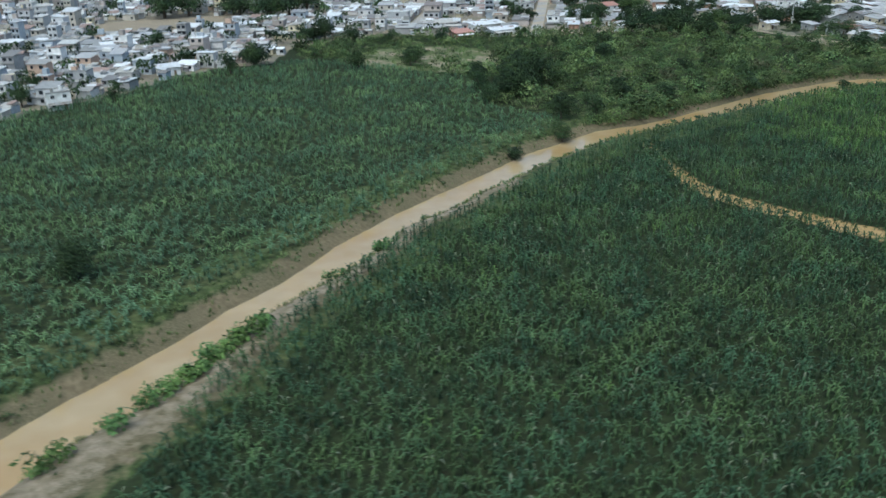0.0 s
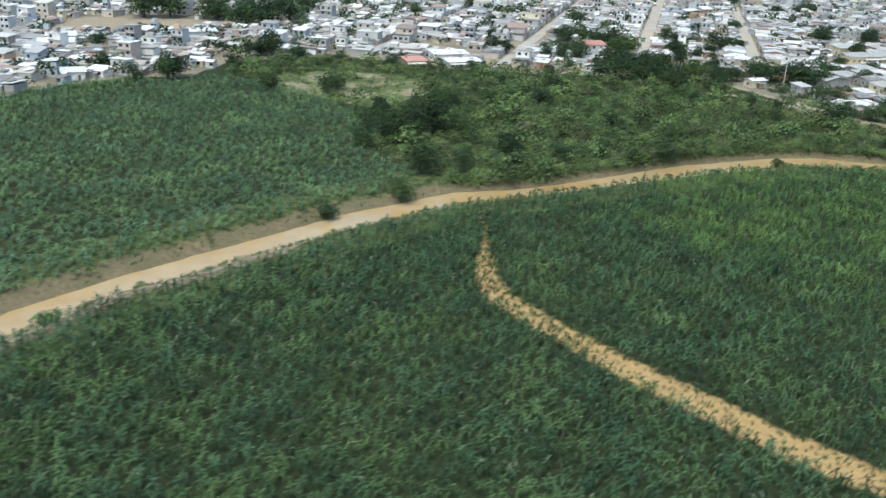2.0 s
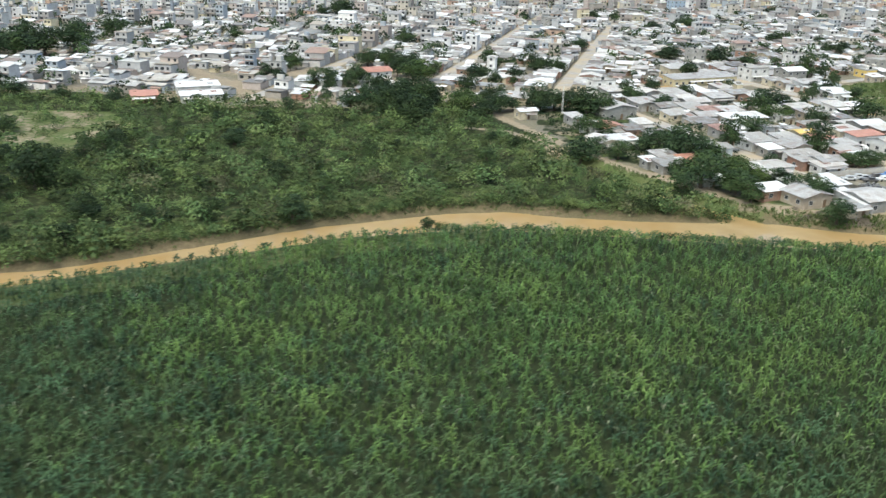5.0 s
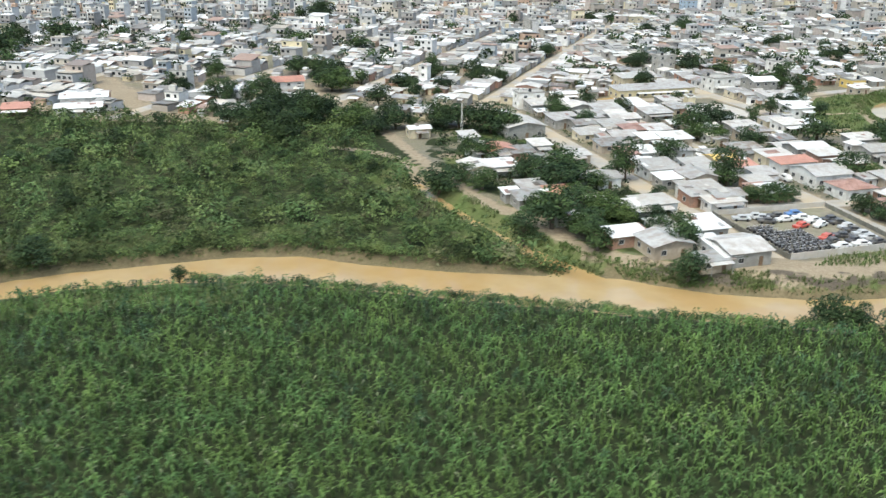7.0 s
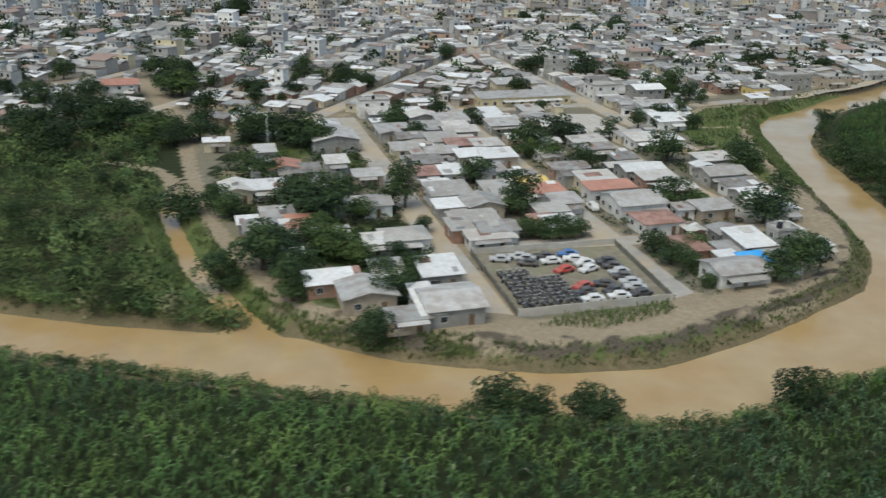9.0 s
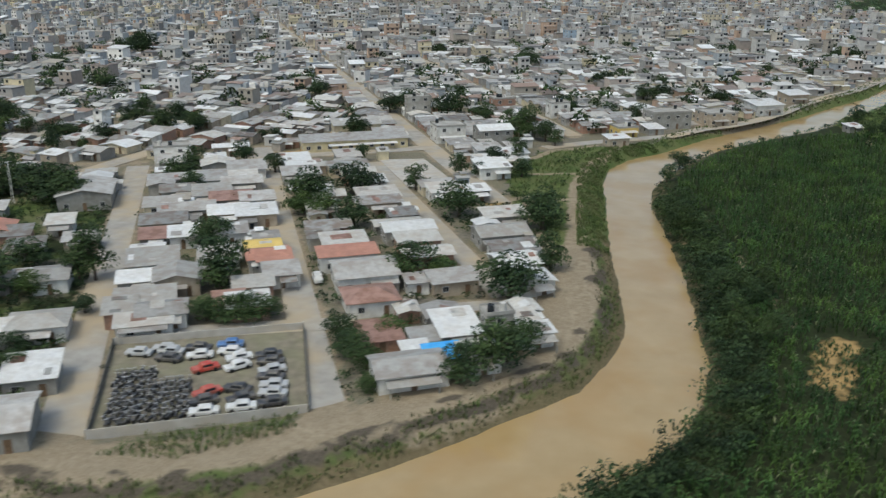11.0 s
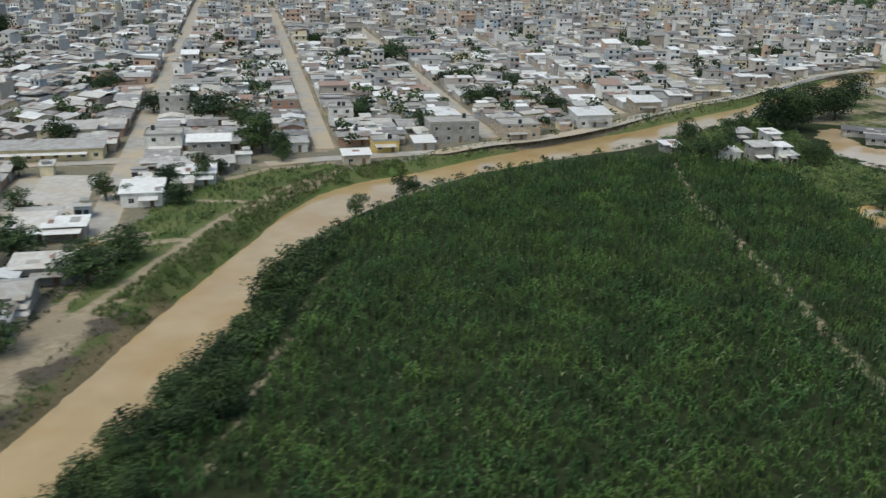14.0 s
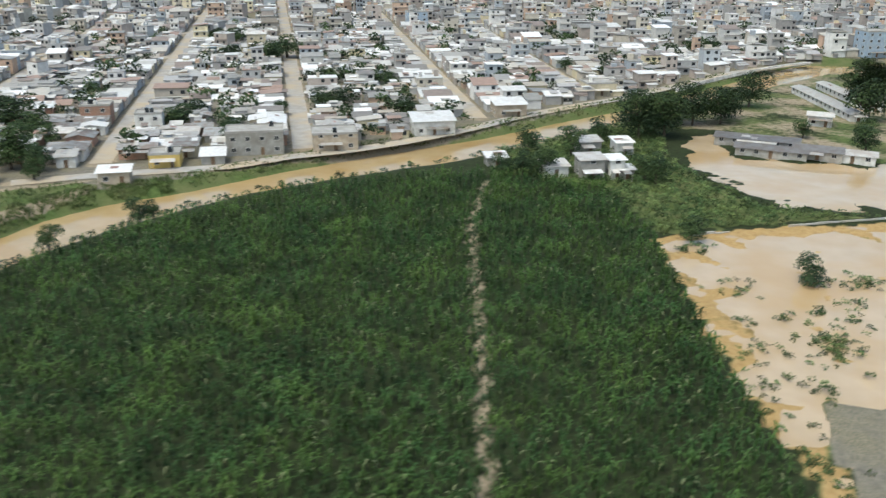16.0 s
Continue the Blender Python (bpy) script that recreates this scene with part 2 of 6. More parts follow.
# ---------- plan: the river, the canal, the streets ----------
WATERLINE = -2.3
NORTH_A = [(-176.0, -88.0), (-121.0, 0.0), (-82.5, 62.7), (-59.4, 100.1), (-53.9, 108.9), (-44.6, 123.2), (-37.4, 136.4), (-29.7, 147.4), (-20.9, 166.1), (-11.0, 181.5), (2.2, 199.1), (12.1, 211.8), (22.0, 225.5), (33.0, 236.0), (45.1, 248.1), (59.4, 253.6), (73.7, 262.9), (89.1, 275.0), (106.7, 288.8), (123.2, 297.6), (136.4, 304.7), (150.7, 308.6), (165.0, 306.9), (181.5, 306.9), (194.7, 308.0), (205.7, 309.1)]
NORTH_B = [(216.7, 310.8), (227.7, 308.0), (236.5, 306.9), (244.2, 307.5), (253.0, 308.0), (259.6, 309.1), (267.3, 311.9), (275.0, 314.6), (282.7, 321.2), (289.3, 327.2), (297.0, 335.5), (305.8, 346.5), (313.5, 355.9), (317.9, 369.1), (319.6, 380.6), (317.9, 398.2), (315.3, 418.0), (313.1, 440.0), (310.8, 468.6), (309.1, 484.0), (310.2, 502.7)]
NORTH_C = [(315.7, 517.0), (325.6, 529.1), (339.9, 554.4), (357.5, 579.2), (377.3, 605.0), (399.3, 642.4), (414.7, 665.5), (427.9, 694.1), (448.8, 738.1), (471.9, 787.6), (484.0, 796.4), (517.0, 808.5), (616.0, 814.0), (770.0, 792.0)]
SOUTH_A = [(-165.0, -99.0), (-110.0, -11.0), (-68.2, 60.5), (-52.8, 90.2), (-49.5, 97.4), (-45.1, 102.9), (-39.6, 111.1), (-31.9, 132.0), (-26.4, 140.2), (-18.7, 150.7), (-12.1, 163.4), (-8.8, 173.2), (0.0, 181.5), (6.6, 191.4), (15.4, 201.9), (24.2, 213.4), (34.1, 224.4), (46.2, 236.5), (59.4, 244.2), (70.4, 251.9), (92.4, 266.2), (115.5, 281.6), (135.3, 289.3), (150.7, 292.6), (165.0, 292.6), (181.5, 292.6), (198.0, 292.6), (214.5, 292.1)]
SOUTH_B = [(231.0, 292.6), (246.4, 292.6), (269.5, 294.8), (281.6, 298.1), (290.4, 304.7), (298.1, 313.0), (305.8, 316.8), (314.6, 325.6), (323.4, 336.1), (328.9, 344.3), (332.2, 357.5), (333.9, 370.7), (332.4, 383.9), (330.9, 408.1), (327.1, 437.8), (323.3, 463.1), (323.4, 480.7), (327.8, 498.3), (335.5, 519.2), (342.1, 532.4), (357.5, 552.2), (378.4, 575.3)]
SOUTH_C = [(390.5, 595.1), (403.7, 616.0), (423.5, 649.0), (444.4, 690.8), (466.4, 734.8), (484.0, 764.5), (506.0, 778.8), (616.0, 786.5), (770.0, 770.0)]
NORTH, SOUTH = NORTH_A + NORTH_B + NORTH_C, SOUTH_A + SOUTH_B + SOUTH_C
CANAL = [(211.0, 307.6), (204.0, 314.6), (196.4, 322.8), (187.0, 332.0), (177.6, 344.4), (166.9, 359.0), (162.0, 366.5)]
CANAL_TRACK = [(131.0, 392.5), (141.6, 389.9), (147.4, 388.3), (154.0, 382.5), (159.5, 374.5), (163.5, 366.0), (166.5, 360.0)]
SPIT = [(393.8, 563.2), (422.4, 559.9), (436.7, 529.1), (446.6, 536.8), (462.0, 546.2), (481.8, 556.1), (466.4, 554.4), (455.4, 556.6), (447.7, 566.5), (438.9, 581.9), (432.3, 592.9), (430.1, 616.0), (418.0, 638.0), (402.6, 611.6), (387.2, 585.2)]
LAGOON_A = [(431.2, 616.0), (434.5, 625.9), (446.6, 631.4), (453.2, 606.1), (465.3, 603.9), (490.6, 608.3), (572.0, 627.0), (616.0, 594.0), (583.0, 563.2), (481.8, 558.8), (467.5, 554.4), (456.5, 556.6), (448.8, 565.4), (440.0, 580.8), (433.4, 591.8)]
LAGOON_B = [(435.6, 526.9), (445.5, 534.6), (462.0, 544.0), (481.8, 553.3), (572.0, 556.6), (616.0, 517.0), (572.0, 418.0), (484.0, 418.0), (467.5, 435.6), (460.9, 448.8), (454.3, 465.3), (447.7, 485.1), (442.2, 504.9)]
PATH_A = [(54.5, 228.8), (55.3, 218.9), (56.5, 205.7), (57.5, 191.0), (60.5, 182.6), (68.4, 173.0), (78.1, 163.2), (84.9, 156.4), (92.8, 150.0), (100.1, 143.4), (109.1, 137.2), (115.5, 133.1), (138.6, 117.7)]
PATH_B = [(393.8, 556.6), (396.6, 539.0), (399.7, 522.5), (406.5, 501.6), (413.3, 480.7), (417.8, 466.4), (421.3, 454.3), (424.6, 444.4), (426.8, 436.7), (433.4, 415.8)]
LEVEE_ROAD = [(133.1, 430.3), (141.3, 414.7), (153.7, 394.3), (170.9, 365.8), (184.8, 347.4), (199.5, 332.0), (212.5, 317.2), (226.0, 313.4), (235.0, 312.4), (244.8, 312.8), (254.8, 314.9), (265.9, 319.9), (278.5, 327.8), (292.2, 338.9), (303.0, 352.9), (309.8, 369.0), (311.6, 390.0), (308.3, 415.8), (304.7, 441.5), (303.2, 469.0), (304.1, 488.0), (309.0, 516.0)]
RIVER_ROAD = [(288.2, 517.0), (302.5, 529.1), (319.0, 540.1), (328.9, 546.7), (338.8, 561.0), (349.8, 570.9), (360.8, 585.2), (371.8, 603.9), (382.8, 628.1), (396.0, 651.2), (411.4, 673.2), (429.0, 709.5), (448.8, 748.0), (478.5, 786.5)]
BARE = [(350.2, 362.0), (352.6, 370.0), (355.0, 378.5)]
TRAIL = [(347.6, 385.0), (342.7, 413.6), (337.2, 437.8), (336.1, 453.2)]
MEADOW = [((466, 488), 2.5, 60), ((459, 496.5), 1.5, 8), ((454, 492.6), 1.2, 7), ((457, 471), 1.5, 6), ((463, 473), 1.5, 8), ((464, 514), 1.5, 10), ((472, 515.5), 1.8, 26), ((452, 507), 2.5, 14), ((443, 524), 2.0, 20), ((458, 545), 1.5, 12), ((470, 553), 2.0, 20), ((451.5, 503.5), 1, 4), ((470, 505), 1.8, 8), ((462, 454), 2.2, 40), ((456, 480), 4.0, 30), ((468, 498), 4.0, 24), ((459, 464), 1.5, 5)]
GREEN = [(289.0, 446.0), (283.5, 472.0), (284.0, 490.0), (287.0, 511.0), (300.0, 522.0), (309.0, 522.0), (305.5, 490.0), (305.0, 456.3), (308.0, 430.0), (306.0, 414.0), (301.0, 409.0), (296.0, 428.0)]
LOT = [(251.7, 322.7), (277.6, 336.3), (266.1, 363.0), (238.3, 349.6)]
MIRE = [[(200.0, 472.0), (207.0, 486.0), (216.0, 494.0), (214.0, 535.0)], [(275.0, 466.0), (284.0, 449.0)], [(232.0, 425.0), (216.0, 458.0)]]
WEST_GARDENS = [(150.0, 436.0), (163.0, 380.0), (196.0, 338.0), (214.0, 313.0), (250.0, 313.0), (187.0, 432.0)]
YARDS = [(150.0, 440.0), (165.0, 385.0), (200.0, 340.0), (222.0, 318.0), (300.0, 345.0), (305.0, 400.0), (290.0, 460.0), (210.0, 470.0)]
OPEN_DIRT = [(10.0, 421.0), (44.0, 414.5), (80.0, 419.5), (52.0, 421.0), (25.0, 452.0), (-1.0, 484.0)]
DRY_YARD = [(36.0, 476.0), (50.0, 500.0), (80.0, 506.0), (78.0, 488.0)]
COURT = [(258.0, 458.5), (271.5, 463.0), (254.0, 492.0), (241.0, 487.5)]
FLOODED_YARD = [(-175.0, 440.0), (-110.0, 462.0), (-108.0, 520.0), (-185.0, 500.0)]
GREEN_TRACKS = [[(302.5, 412.0), (299.0, 425.0), (292.5, 442.0), (292.0, 452.0), (301.0, 453.5)], [(292.0, 457.0), (284.0, 449.0)], [(289.3, 481.8), (303.0, 481.8)], [(286.0, 500.0), (291.4, 514.2), (305.0, 523.0)]]
GRAVEL = [(462.5, 470.0), (500.0, 478.0), (500.0, 438.0), (465.5, 444.0), (463.5, 458.0)]
PARK = [(428.0, 628.0), (448.0, 632.0), (470.0, 604.0), (580.0, 610.0), (600.0, 780.0), (500.0, 775.0), (470.0, 740.0)]
U, V = (-0.48, 0.877), (0.877, 0.48)        # along and across the eastern streets
STREETS = [  # both ends, half the width
    ((251.0, 316.0), (174.0, 462.0), 3.2), ((281.0, 335.0), (199.0, 495.0), 3.0), ((297.0, 386.0), (240.0, 484.0), 2.6),
    ((285.0, 449.0), (-165.0, 1257.0), 3.2), ((296.0, 539.0), (60.0, 972.0), 2.8), ((338.0, 570.0), (80.0, 1040.0), 3.0),
    ((372.0, 624.0), (130.0, 1090.0), 2.8), ((400.0, 675.0), (180.0, 1110.0), 2.5), ((437.0, 735.0), (250.0, 1120.0), 2.4),
    ((106.0, 437.0), (185.0, 980.0), 3.2), ((160.0, 430.0), (215.0, 800.0), 3.2), ((45.0, 410.0), (125.0, 960.0), 2.8),
    ((-14.0, 440.0), (60.0, 940.0), 2.6), ((237.0, 353.0), (274.0, 368.0), 2.6), ((284.0, 376.0), (301.0, 384.0), 2.2), ((199.0, 478.0), (252.0, 508.0), 3.4),
]
TOWN_EDGE = [(-209.0, 247.5), (-154.0, 267.3), (-137.5, 272.8), (-127.6, 290.4), (-113.3, 305.8), (-101.2, 333.3), (-85.8, 353.1), (-68.2, 356.4), (-63.8, 393.8), (-46.2, 414.7), (-24.2, 423.5), (2.2, 419.1), (40.7, 421.3), (74.8, 415.8), (93.5, 413.6), (118.8, 435.6), (134.2, 429.0), (165.0, 375.1), (187.0, 347.6), (203.5, 328.9), (215.6, 316.8), (235.4, 312.4), (255.2, 314.6)]
TOWN = TOWN_EDGE + [(275.0, 324.5), (294.8, 339.9), (308.0, 357.5), (311.3, 379.5), (306.9, 412.5), (303.6, 440.0), (299.2, 473.0), (300.3, 500.5), (310.2, 517.0), (321.2, 532.4), (334.4, 555.5), (354.2, 577.5), (374.0, 603.9), (396.0, 643.5), (424.6, 695.2), (445.5, 738.1), (467.5, 783.2), (489.5, 808.5), (572.0, 836.0), (616.0, 1100.0), (473.0, 1166.0), (599.5, 1595.0), (-440.0, 1188.0), (-363.0, 704.0), (-297.0, 440.0)]
SCRUB_AREA = [(37.4, 254.1), (15.4, 275.0), (22.0, 299.2), (8.8, 319.0), (-1.1, 324.5), (-29.7, 355.3), (-55.0, 363.0), (-63.8, 390.5), (-44.0, 411.4), (0.0, 415.8), (39.6, 416.9), (77.0, 412.5), (96.8, 409.2), (118.8, 431.2), (129.8, 423.5), (143.0, 398.2), (165.0, 357.5), (187.0, 327.8), (204.6, 312.4), (165.0, 310.2), (149.6, 312.4), (134.2, 309.1), (118.8, 300.3), (104.5, 292.6), (88.0, 280.5), (72.6, 268.4), (57.2, 259.6)]
CLEARING = [(-39.6, 371.8), (-24.2, 387.2), (6.6, 390.5), (23.1, 375.1), (26.4, 338.8), (6.6, 327.8), (-13.2, 339.9), (-26.4, 343.2)]
FIELD_NORTH = [(-68.2, 93.5), (-60.0, 106.0), (-49.8, 123.4), (-42.0, 139.5), (-34.0, 151.0), (-26.0, 163.2), (-14.2, 181.0), (-2.4, 199.6), (8.2, 212.2), (16.6, 224.5), (29.7, 238.7), (36.3, 254.1), (15.4, 275.0), (22.0, 299.2), (8.8, 319.0), (-1.1, 324.5), (-29.7, 355.3), (-55.0, 360.8), (-68.2, 354.2), (-101.2, 333.3), (-113.3, 305.8), (-127.6, 288.2), (-139.7, 268.4), (-176.0, 236.5), (-187.0, 165.0), (-132.0, 88.0)]
FIELD_BANK = [(-38.5, 72.6), (-36.5, 84.4), (-35.0, 99.6), (-31.8, 114.0), (-24.0, 131.0), (-19.0, 141.0), (-14.0, 151.7), (-8.0, 163.0), (2.3, 172.5), (13.2, 184.8), (22.0, 198.0), (31.9, 211.2), (41.8, 223.3), (52.8, 233.2), (66.0, 239.8), (79.2, 248.6), (96.8, 261.8), (114.4, 275.0), (134.2, 282.7), (149.6, 286.6), (165.0, 287.1), (214.5, 287.1), (246.4, 288.2), (267.3, 290.4), (281.6, 293.7), (292.6, 301.4), (303.6, 311.3)]
FIELD_SOUTH = FIELD_BANK + [(316.8, 323.4), (327.8, 336.6), (336.6, 352.0), (338.8, 370.7), (337.7, 387.2), (336.1, 410.3), (332.4, 438.9), (329.1, 463.1), (330.0, 480.7), (335.5, 500.5), (343.2, 517.0), (352.0, 532.4), (367.4, 547.8), (380.6, 556.6), (393.8, 561.0), (422.4, 558.8), (435.6, 526.9), (442.2, 504.9), (447.7, 485.1), (454.3, 465.3), (458.7, 449.9), (466.4, 429.0), (390.5, 355.3), (324.5, 295.9), (271.7, 247.5), (222.2, 202.4), (159.5, 149.6), (63.8, 61.6)]


def xy(points):
    return np.array(points, float)


def inside(P, poly):
    """Which of the points P lie in the outline."""
    q = xy(poly)
    hit = np.zeros(len(P), bool)
    for a, b in zip(q, np.roll(q, -1, 0)):
        if a[1] != b[1]:
            across = (a[1] > P[:, 1]) != (b[1] > P[:, 1])
            hit ^= across & (P[:, 0] < (b[0] - a[0]) * (P[:, 1] - a[1]) / (b[1] - a[1]) + a[0])
    return hit


def distance(P, line):
    """From the points P to a line of stretches."""
    q, best = xy(line), np.full(len(P), 1e9)
    for a, b in zip(q[:-1], q[1:]):
        d = b - a
        t = np.clip(((P - a) @ d) / (d @ d), 0, 1)
        best = np.minimum(best, np.hypot(*(P - a - t[:, None] * d).T))
    return best


def lumps(P, size, seed=0.0):
    """A smooth, uneven field from -1 to 1."""
    x, y = P[:, 0] / size + seed, P[:, 1] / size - seed
    return (np.sin(x * 1.7 + 1.3 * np.sin(y * 1.1)) + np.sin(y * 2.1 + 1.7 * np.sin(x * 0.9 + seed)) + np.sin((x + y) * 3.3 + seed) * 0.6) / 2.6


RIVER = NORTH + SOUTH[::-1]


def height(P):
    """The ground's height at the points P."""
    inn = inside(P, RIVER)
    dn, ds = distance(P, NORTH), distance(P, SOUTH)
    db = distance(P, NORTH_B + NORTH_C[:1])
    d = np.minimum(dn, ds) + 0.35 * lumps(P, 2.5)
    plain = np.interp(d, (0, 2.5, 6), (-2.3, -0.7, 0))
    levee = np.interp(d, (0, 2.0, 4.2, 5.5, 13, 16), (-2.3, -1.0, 0.4, 0.7, 0.6, 0))
    z = np.where((db <= dn + 0.01) & (dn < ds), levee, plain)
    z = np.where(inn, np.interp(d, (0, 3), (-2.3, -3.6)), z)
    dc = (distance(P, CANAL) + 0.3 * lumps(P, 2.0)) / np.interp(np.hypot(P[:, 0] - 211, P[:, 1] - 308), (0, 12, 25, 60), (2.0, 1.25, 0.95, 0.85))
    z = np.minimum(z, np.interp(dc, (0, 1.5, 3.6, 6), (-3.2, -2.7, -1.6, 9)))
    for flooded in (LAGOON_A, LAGOON_B):
        ins = inside(P, flooded) & ~inside(P, GRAVEL)
        edge = distance(P, flooded + flooded[:1])
        z = np.where(ins, np.minimum(z, -np.interp(edge, (0, 4, 10), (-0.1, 0.25, 1.3)) + (0.75 if flooded is LAGOON_A else 1.25) * np.maximum(lumps(P, 4.0, 3.0), -0.4)), z)
    return z + 0.05 * lumps(P, 6.0, 1.0)


def bulk(name, verts, quads, material, attributes=None, smooth=False):
    """A large mesh object from arrays of corners and quads."""
    me = bpy.data.meshes.new(name)
    me.vertices.add(len(verts))
    me.vertices.foreach_set("co", np.ascontiguousarray(verts, np.float32).ravel())
    me.loops.add(len(quads) * 4)
    me.loops.foreach_set("vertex_index", np.ascontiguousarray(quads, np.int32).ravel())
    me.polygons.add(len(quads))
    me.polygons.foreach_set("loop_start", np.arange(0, len(quads) * 4, 4, dtype=np.int32))
    me.update(calc_edges=True)
    me.validate()
    me.polygons.foreach_set("use_smooth", np.full(len(quads), smooth))
    for key, values in (attributes or {}).items():
        me.attributes.new(key, "FLOAT", "POINT").data.foreach_set("value", values.astype(np.float32))
    me.materials.append(material)
    return new(name, me)


def axis(lo, hi, step):
    """Even steps from lo to hi, then ever longer ones to the horizon."""
    mid = np.arange(lo, hi, step)
    far = np.cumsum(step * 1.16 ** np.arange(1, 44))
    return np.concatenate((lo - far[::-1], mid, mid[-1] + far))


def sheet():
    xs, ys = axis(-80, 510, 2.0), axis(70, 720, 2.0)
    X, Y = np.meshgrid(xs, ys)
    P = np.stack((X.ravel(), Y.ravel()), 1)
    z = height(P)
    hills = np.maximum(0, np.hypot(P[:, 0] - 200, P[:, 1] - 400) - 1500) * 0.05
    dn, ds = distance(P, NORTH), distance(P, SOUTH)
    town = inside(P, TOWN).astype(float)
    bank = np.clip(1.5 - np.minimum(dn, ds) / 5.0, 0, 1)
    shore = np.maximum(np.where(dn < ds, np.clip(1.3 - dn / np.interp(P[:, 0], (-10, 30, 60), (5.0, 3.6, 2.4)), 0, 1), 0), bank * 0.5)
    shore = np.maximum(shore, np.where((dn < ds) & (P[:, 1] < 420), 0.5 * np.clip(1.4 - distance(P, NORTH_B) / 3.0, 0, 1), 0))
    south_sand = np.where((ds < dn) & (P[:, 0] < 20), np.clip(1.7 - ds / np.interp(P[:, 0], (-60, -10), (13.0, 6.0)), 0, 1), 0)
    shore = np.maximum(shore, south_sand)
    south_sand = 0.52 * south_sand
    shore = shore * np.where((P[:, 1] > 430) & (P[:, 0] > 200) & (dn < ds), 0.25, 1)
    road = np.clip(1.6 - distance(P, LEVEE_ROAD) / np.where(P[:, 0] < 248, 1.8, np.interp(P[:, 1], (405, 435), (3.4, 1.7))), 0, 1)
    verge = np.maximum.reduce([np.clip(1.25 - (distance(P, [a, b]) - half) / 1.6, 0, 1) for a, b, half in STREETS]) * (0.74 + 0.4 * lumps(P, 6.0, 4.0))
    road = np.maximum.reduce((road, np.clip(1.3 - distance(P, RIVER_ROAD) / 3.0, 0, 1), np.clip(1.3 - distance(P, CANAL_TRACK) / 2.2, 0, 1), np.clip(1.4 - distance(P, [(190.0, 343.0), (199.5, 336.0), (204.5, 327.0)]) / 3.2, 0, 1)))
    wide = np.clip(1.4 - distance(P, [(290.0, 338.0), (299.0, 348.0), (303.0, 360.0), (304.0, 375.0), (302.5, 396.0), (301.0, 412.0)]) / 6.0, 0, 1)
    wide = np.maximum(wide, np.clip(1.4 - distance(P, [(240.0, 316.0), (255.0, 319.0), (272.0, 326.0), (286.0, 336.0)]) / 3.0, 0, 1))
    tracks = np.maximum.reduce([np.clip(1.3 - distance(P, m) / 1.6, 0, 1) for m in GREEN_TRACKS])
    dry = inside(P, CLEARING) * (0.42 + 0.25 * lumps(P, 6.0, 1.0))
    bare_town = inside(P, TOWN) * (P[:, 0] < 150) * (0.46 + 0.3 * lumps(P, 9.0, 6.0))
    dirt = np.maximum.reduce((inside(P, PARK) * (0.46 + 0.3 * lumps(P, 7.0, 4.0)), dry, bare_town, verge, wide, tracks, (0.5 + 0.2 * lumps(P, 4.0)) * np.clip(1.3 - distance(P, TRAIL) / 1.6, 0, 1), south_sand, road, np.clip(1.4 - distance(P, OPEN_DIRT) / 6.0, 0, 1), inside(P, DRY_YARD) * 0.9, inside(P, FLOODED_YARD) * 0.9, 0.72 * np.clip(1.4 - distance(P, PATH_B) / 1.4, 0, 1), np.clip(1.3 - distance(P, [(74.0, 504.0), (94.0, 481.0), (124.6, 442.8), (133.0, 430.0)]) / 4.0, 0, 1), 0.8 * np.clip(1.3 - distance(P, [(128.0, 447.0), (150.0, 457.0), (172.0, 467.0)]) / 3.4, 0, 1), 0.75 * np.clip(1.3 - distance(P, [(165.5, 391.0), (170.0, 389.5)]) / 3.5, 0, 1)))
    lb = inside(P, LAGOON_B)
    path = np.interp(P[:, 1], (180, 197, 215), (1, 0.8, 0.5)) * np.clip(1.35 - distance(P, PATH_A) / np.interp(P[:, 1], (135, 160, 187, 207), (3.8, 3.6, 3.1, 1.7)), 0, 1)
    mud = np.maximum.reduce((path, lb * (0.75 + 0.25 * lumps(P, 5.0)), np.clip(1.3 - distance(P, BARE) / 4.4, 0, 1) * (0.72 + 0.5 * lumps(P, 3.0, 2.0))))
    mud = np.maximum.reduce([mud] + [np.clip(1.3 - distance(P, m) / 3.6, 0, 1) for m in MIRE])
    levee = np.maximum(np.where(P[:, 1] > 400, 0.95, 0.85) * np.clip(1.4 - distance(P, NORTH_B) / 12, 0, 1), np.clip(1.4 - distance(P, NORTH_C) / 9, 0, 1)) * (dn < ds)
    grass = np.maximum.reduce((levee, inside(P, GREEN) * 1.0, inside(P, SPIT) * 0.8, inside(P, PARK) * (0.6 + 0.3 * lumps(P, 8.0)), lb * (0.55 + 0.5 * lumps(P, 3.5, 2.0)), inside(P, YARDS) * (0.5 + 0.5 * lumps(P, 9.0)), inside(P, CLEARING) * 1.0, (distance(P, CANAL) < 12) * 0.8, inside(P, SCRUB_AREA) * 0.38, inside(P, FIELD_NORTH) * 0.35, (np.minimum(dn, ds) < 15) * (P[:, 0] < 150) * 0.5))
    town = np.maximum(town * ~inside(P, GREEN) * (1 - inside(P, WEST_GARDENS) * np.clip(0.7 + 0.7 * lumps(P, 6.0, 5.0), 0, 1)), inside(P, GRAVEL))
    mud = mud * ~inside(P, GRAVEL)
    rut = np.maximum(0, 1.3 - np.abs(distance(P, NORTH_B) - 3.3 - 0.5 * lumps(P, 7.0)) / 1.0) * (dn < ds) * (dn < 11) * (P[:, 1] < 425) * (P[:, 0] > 220)
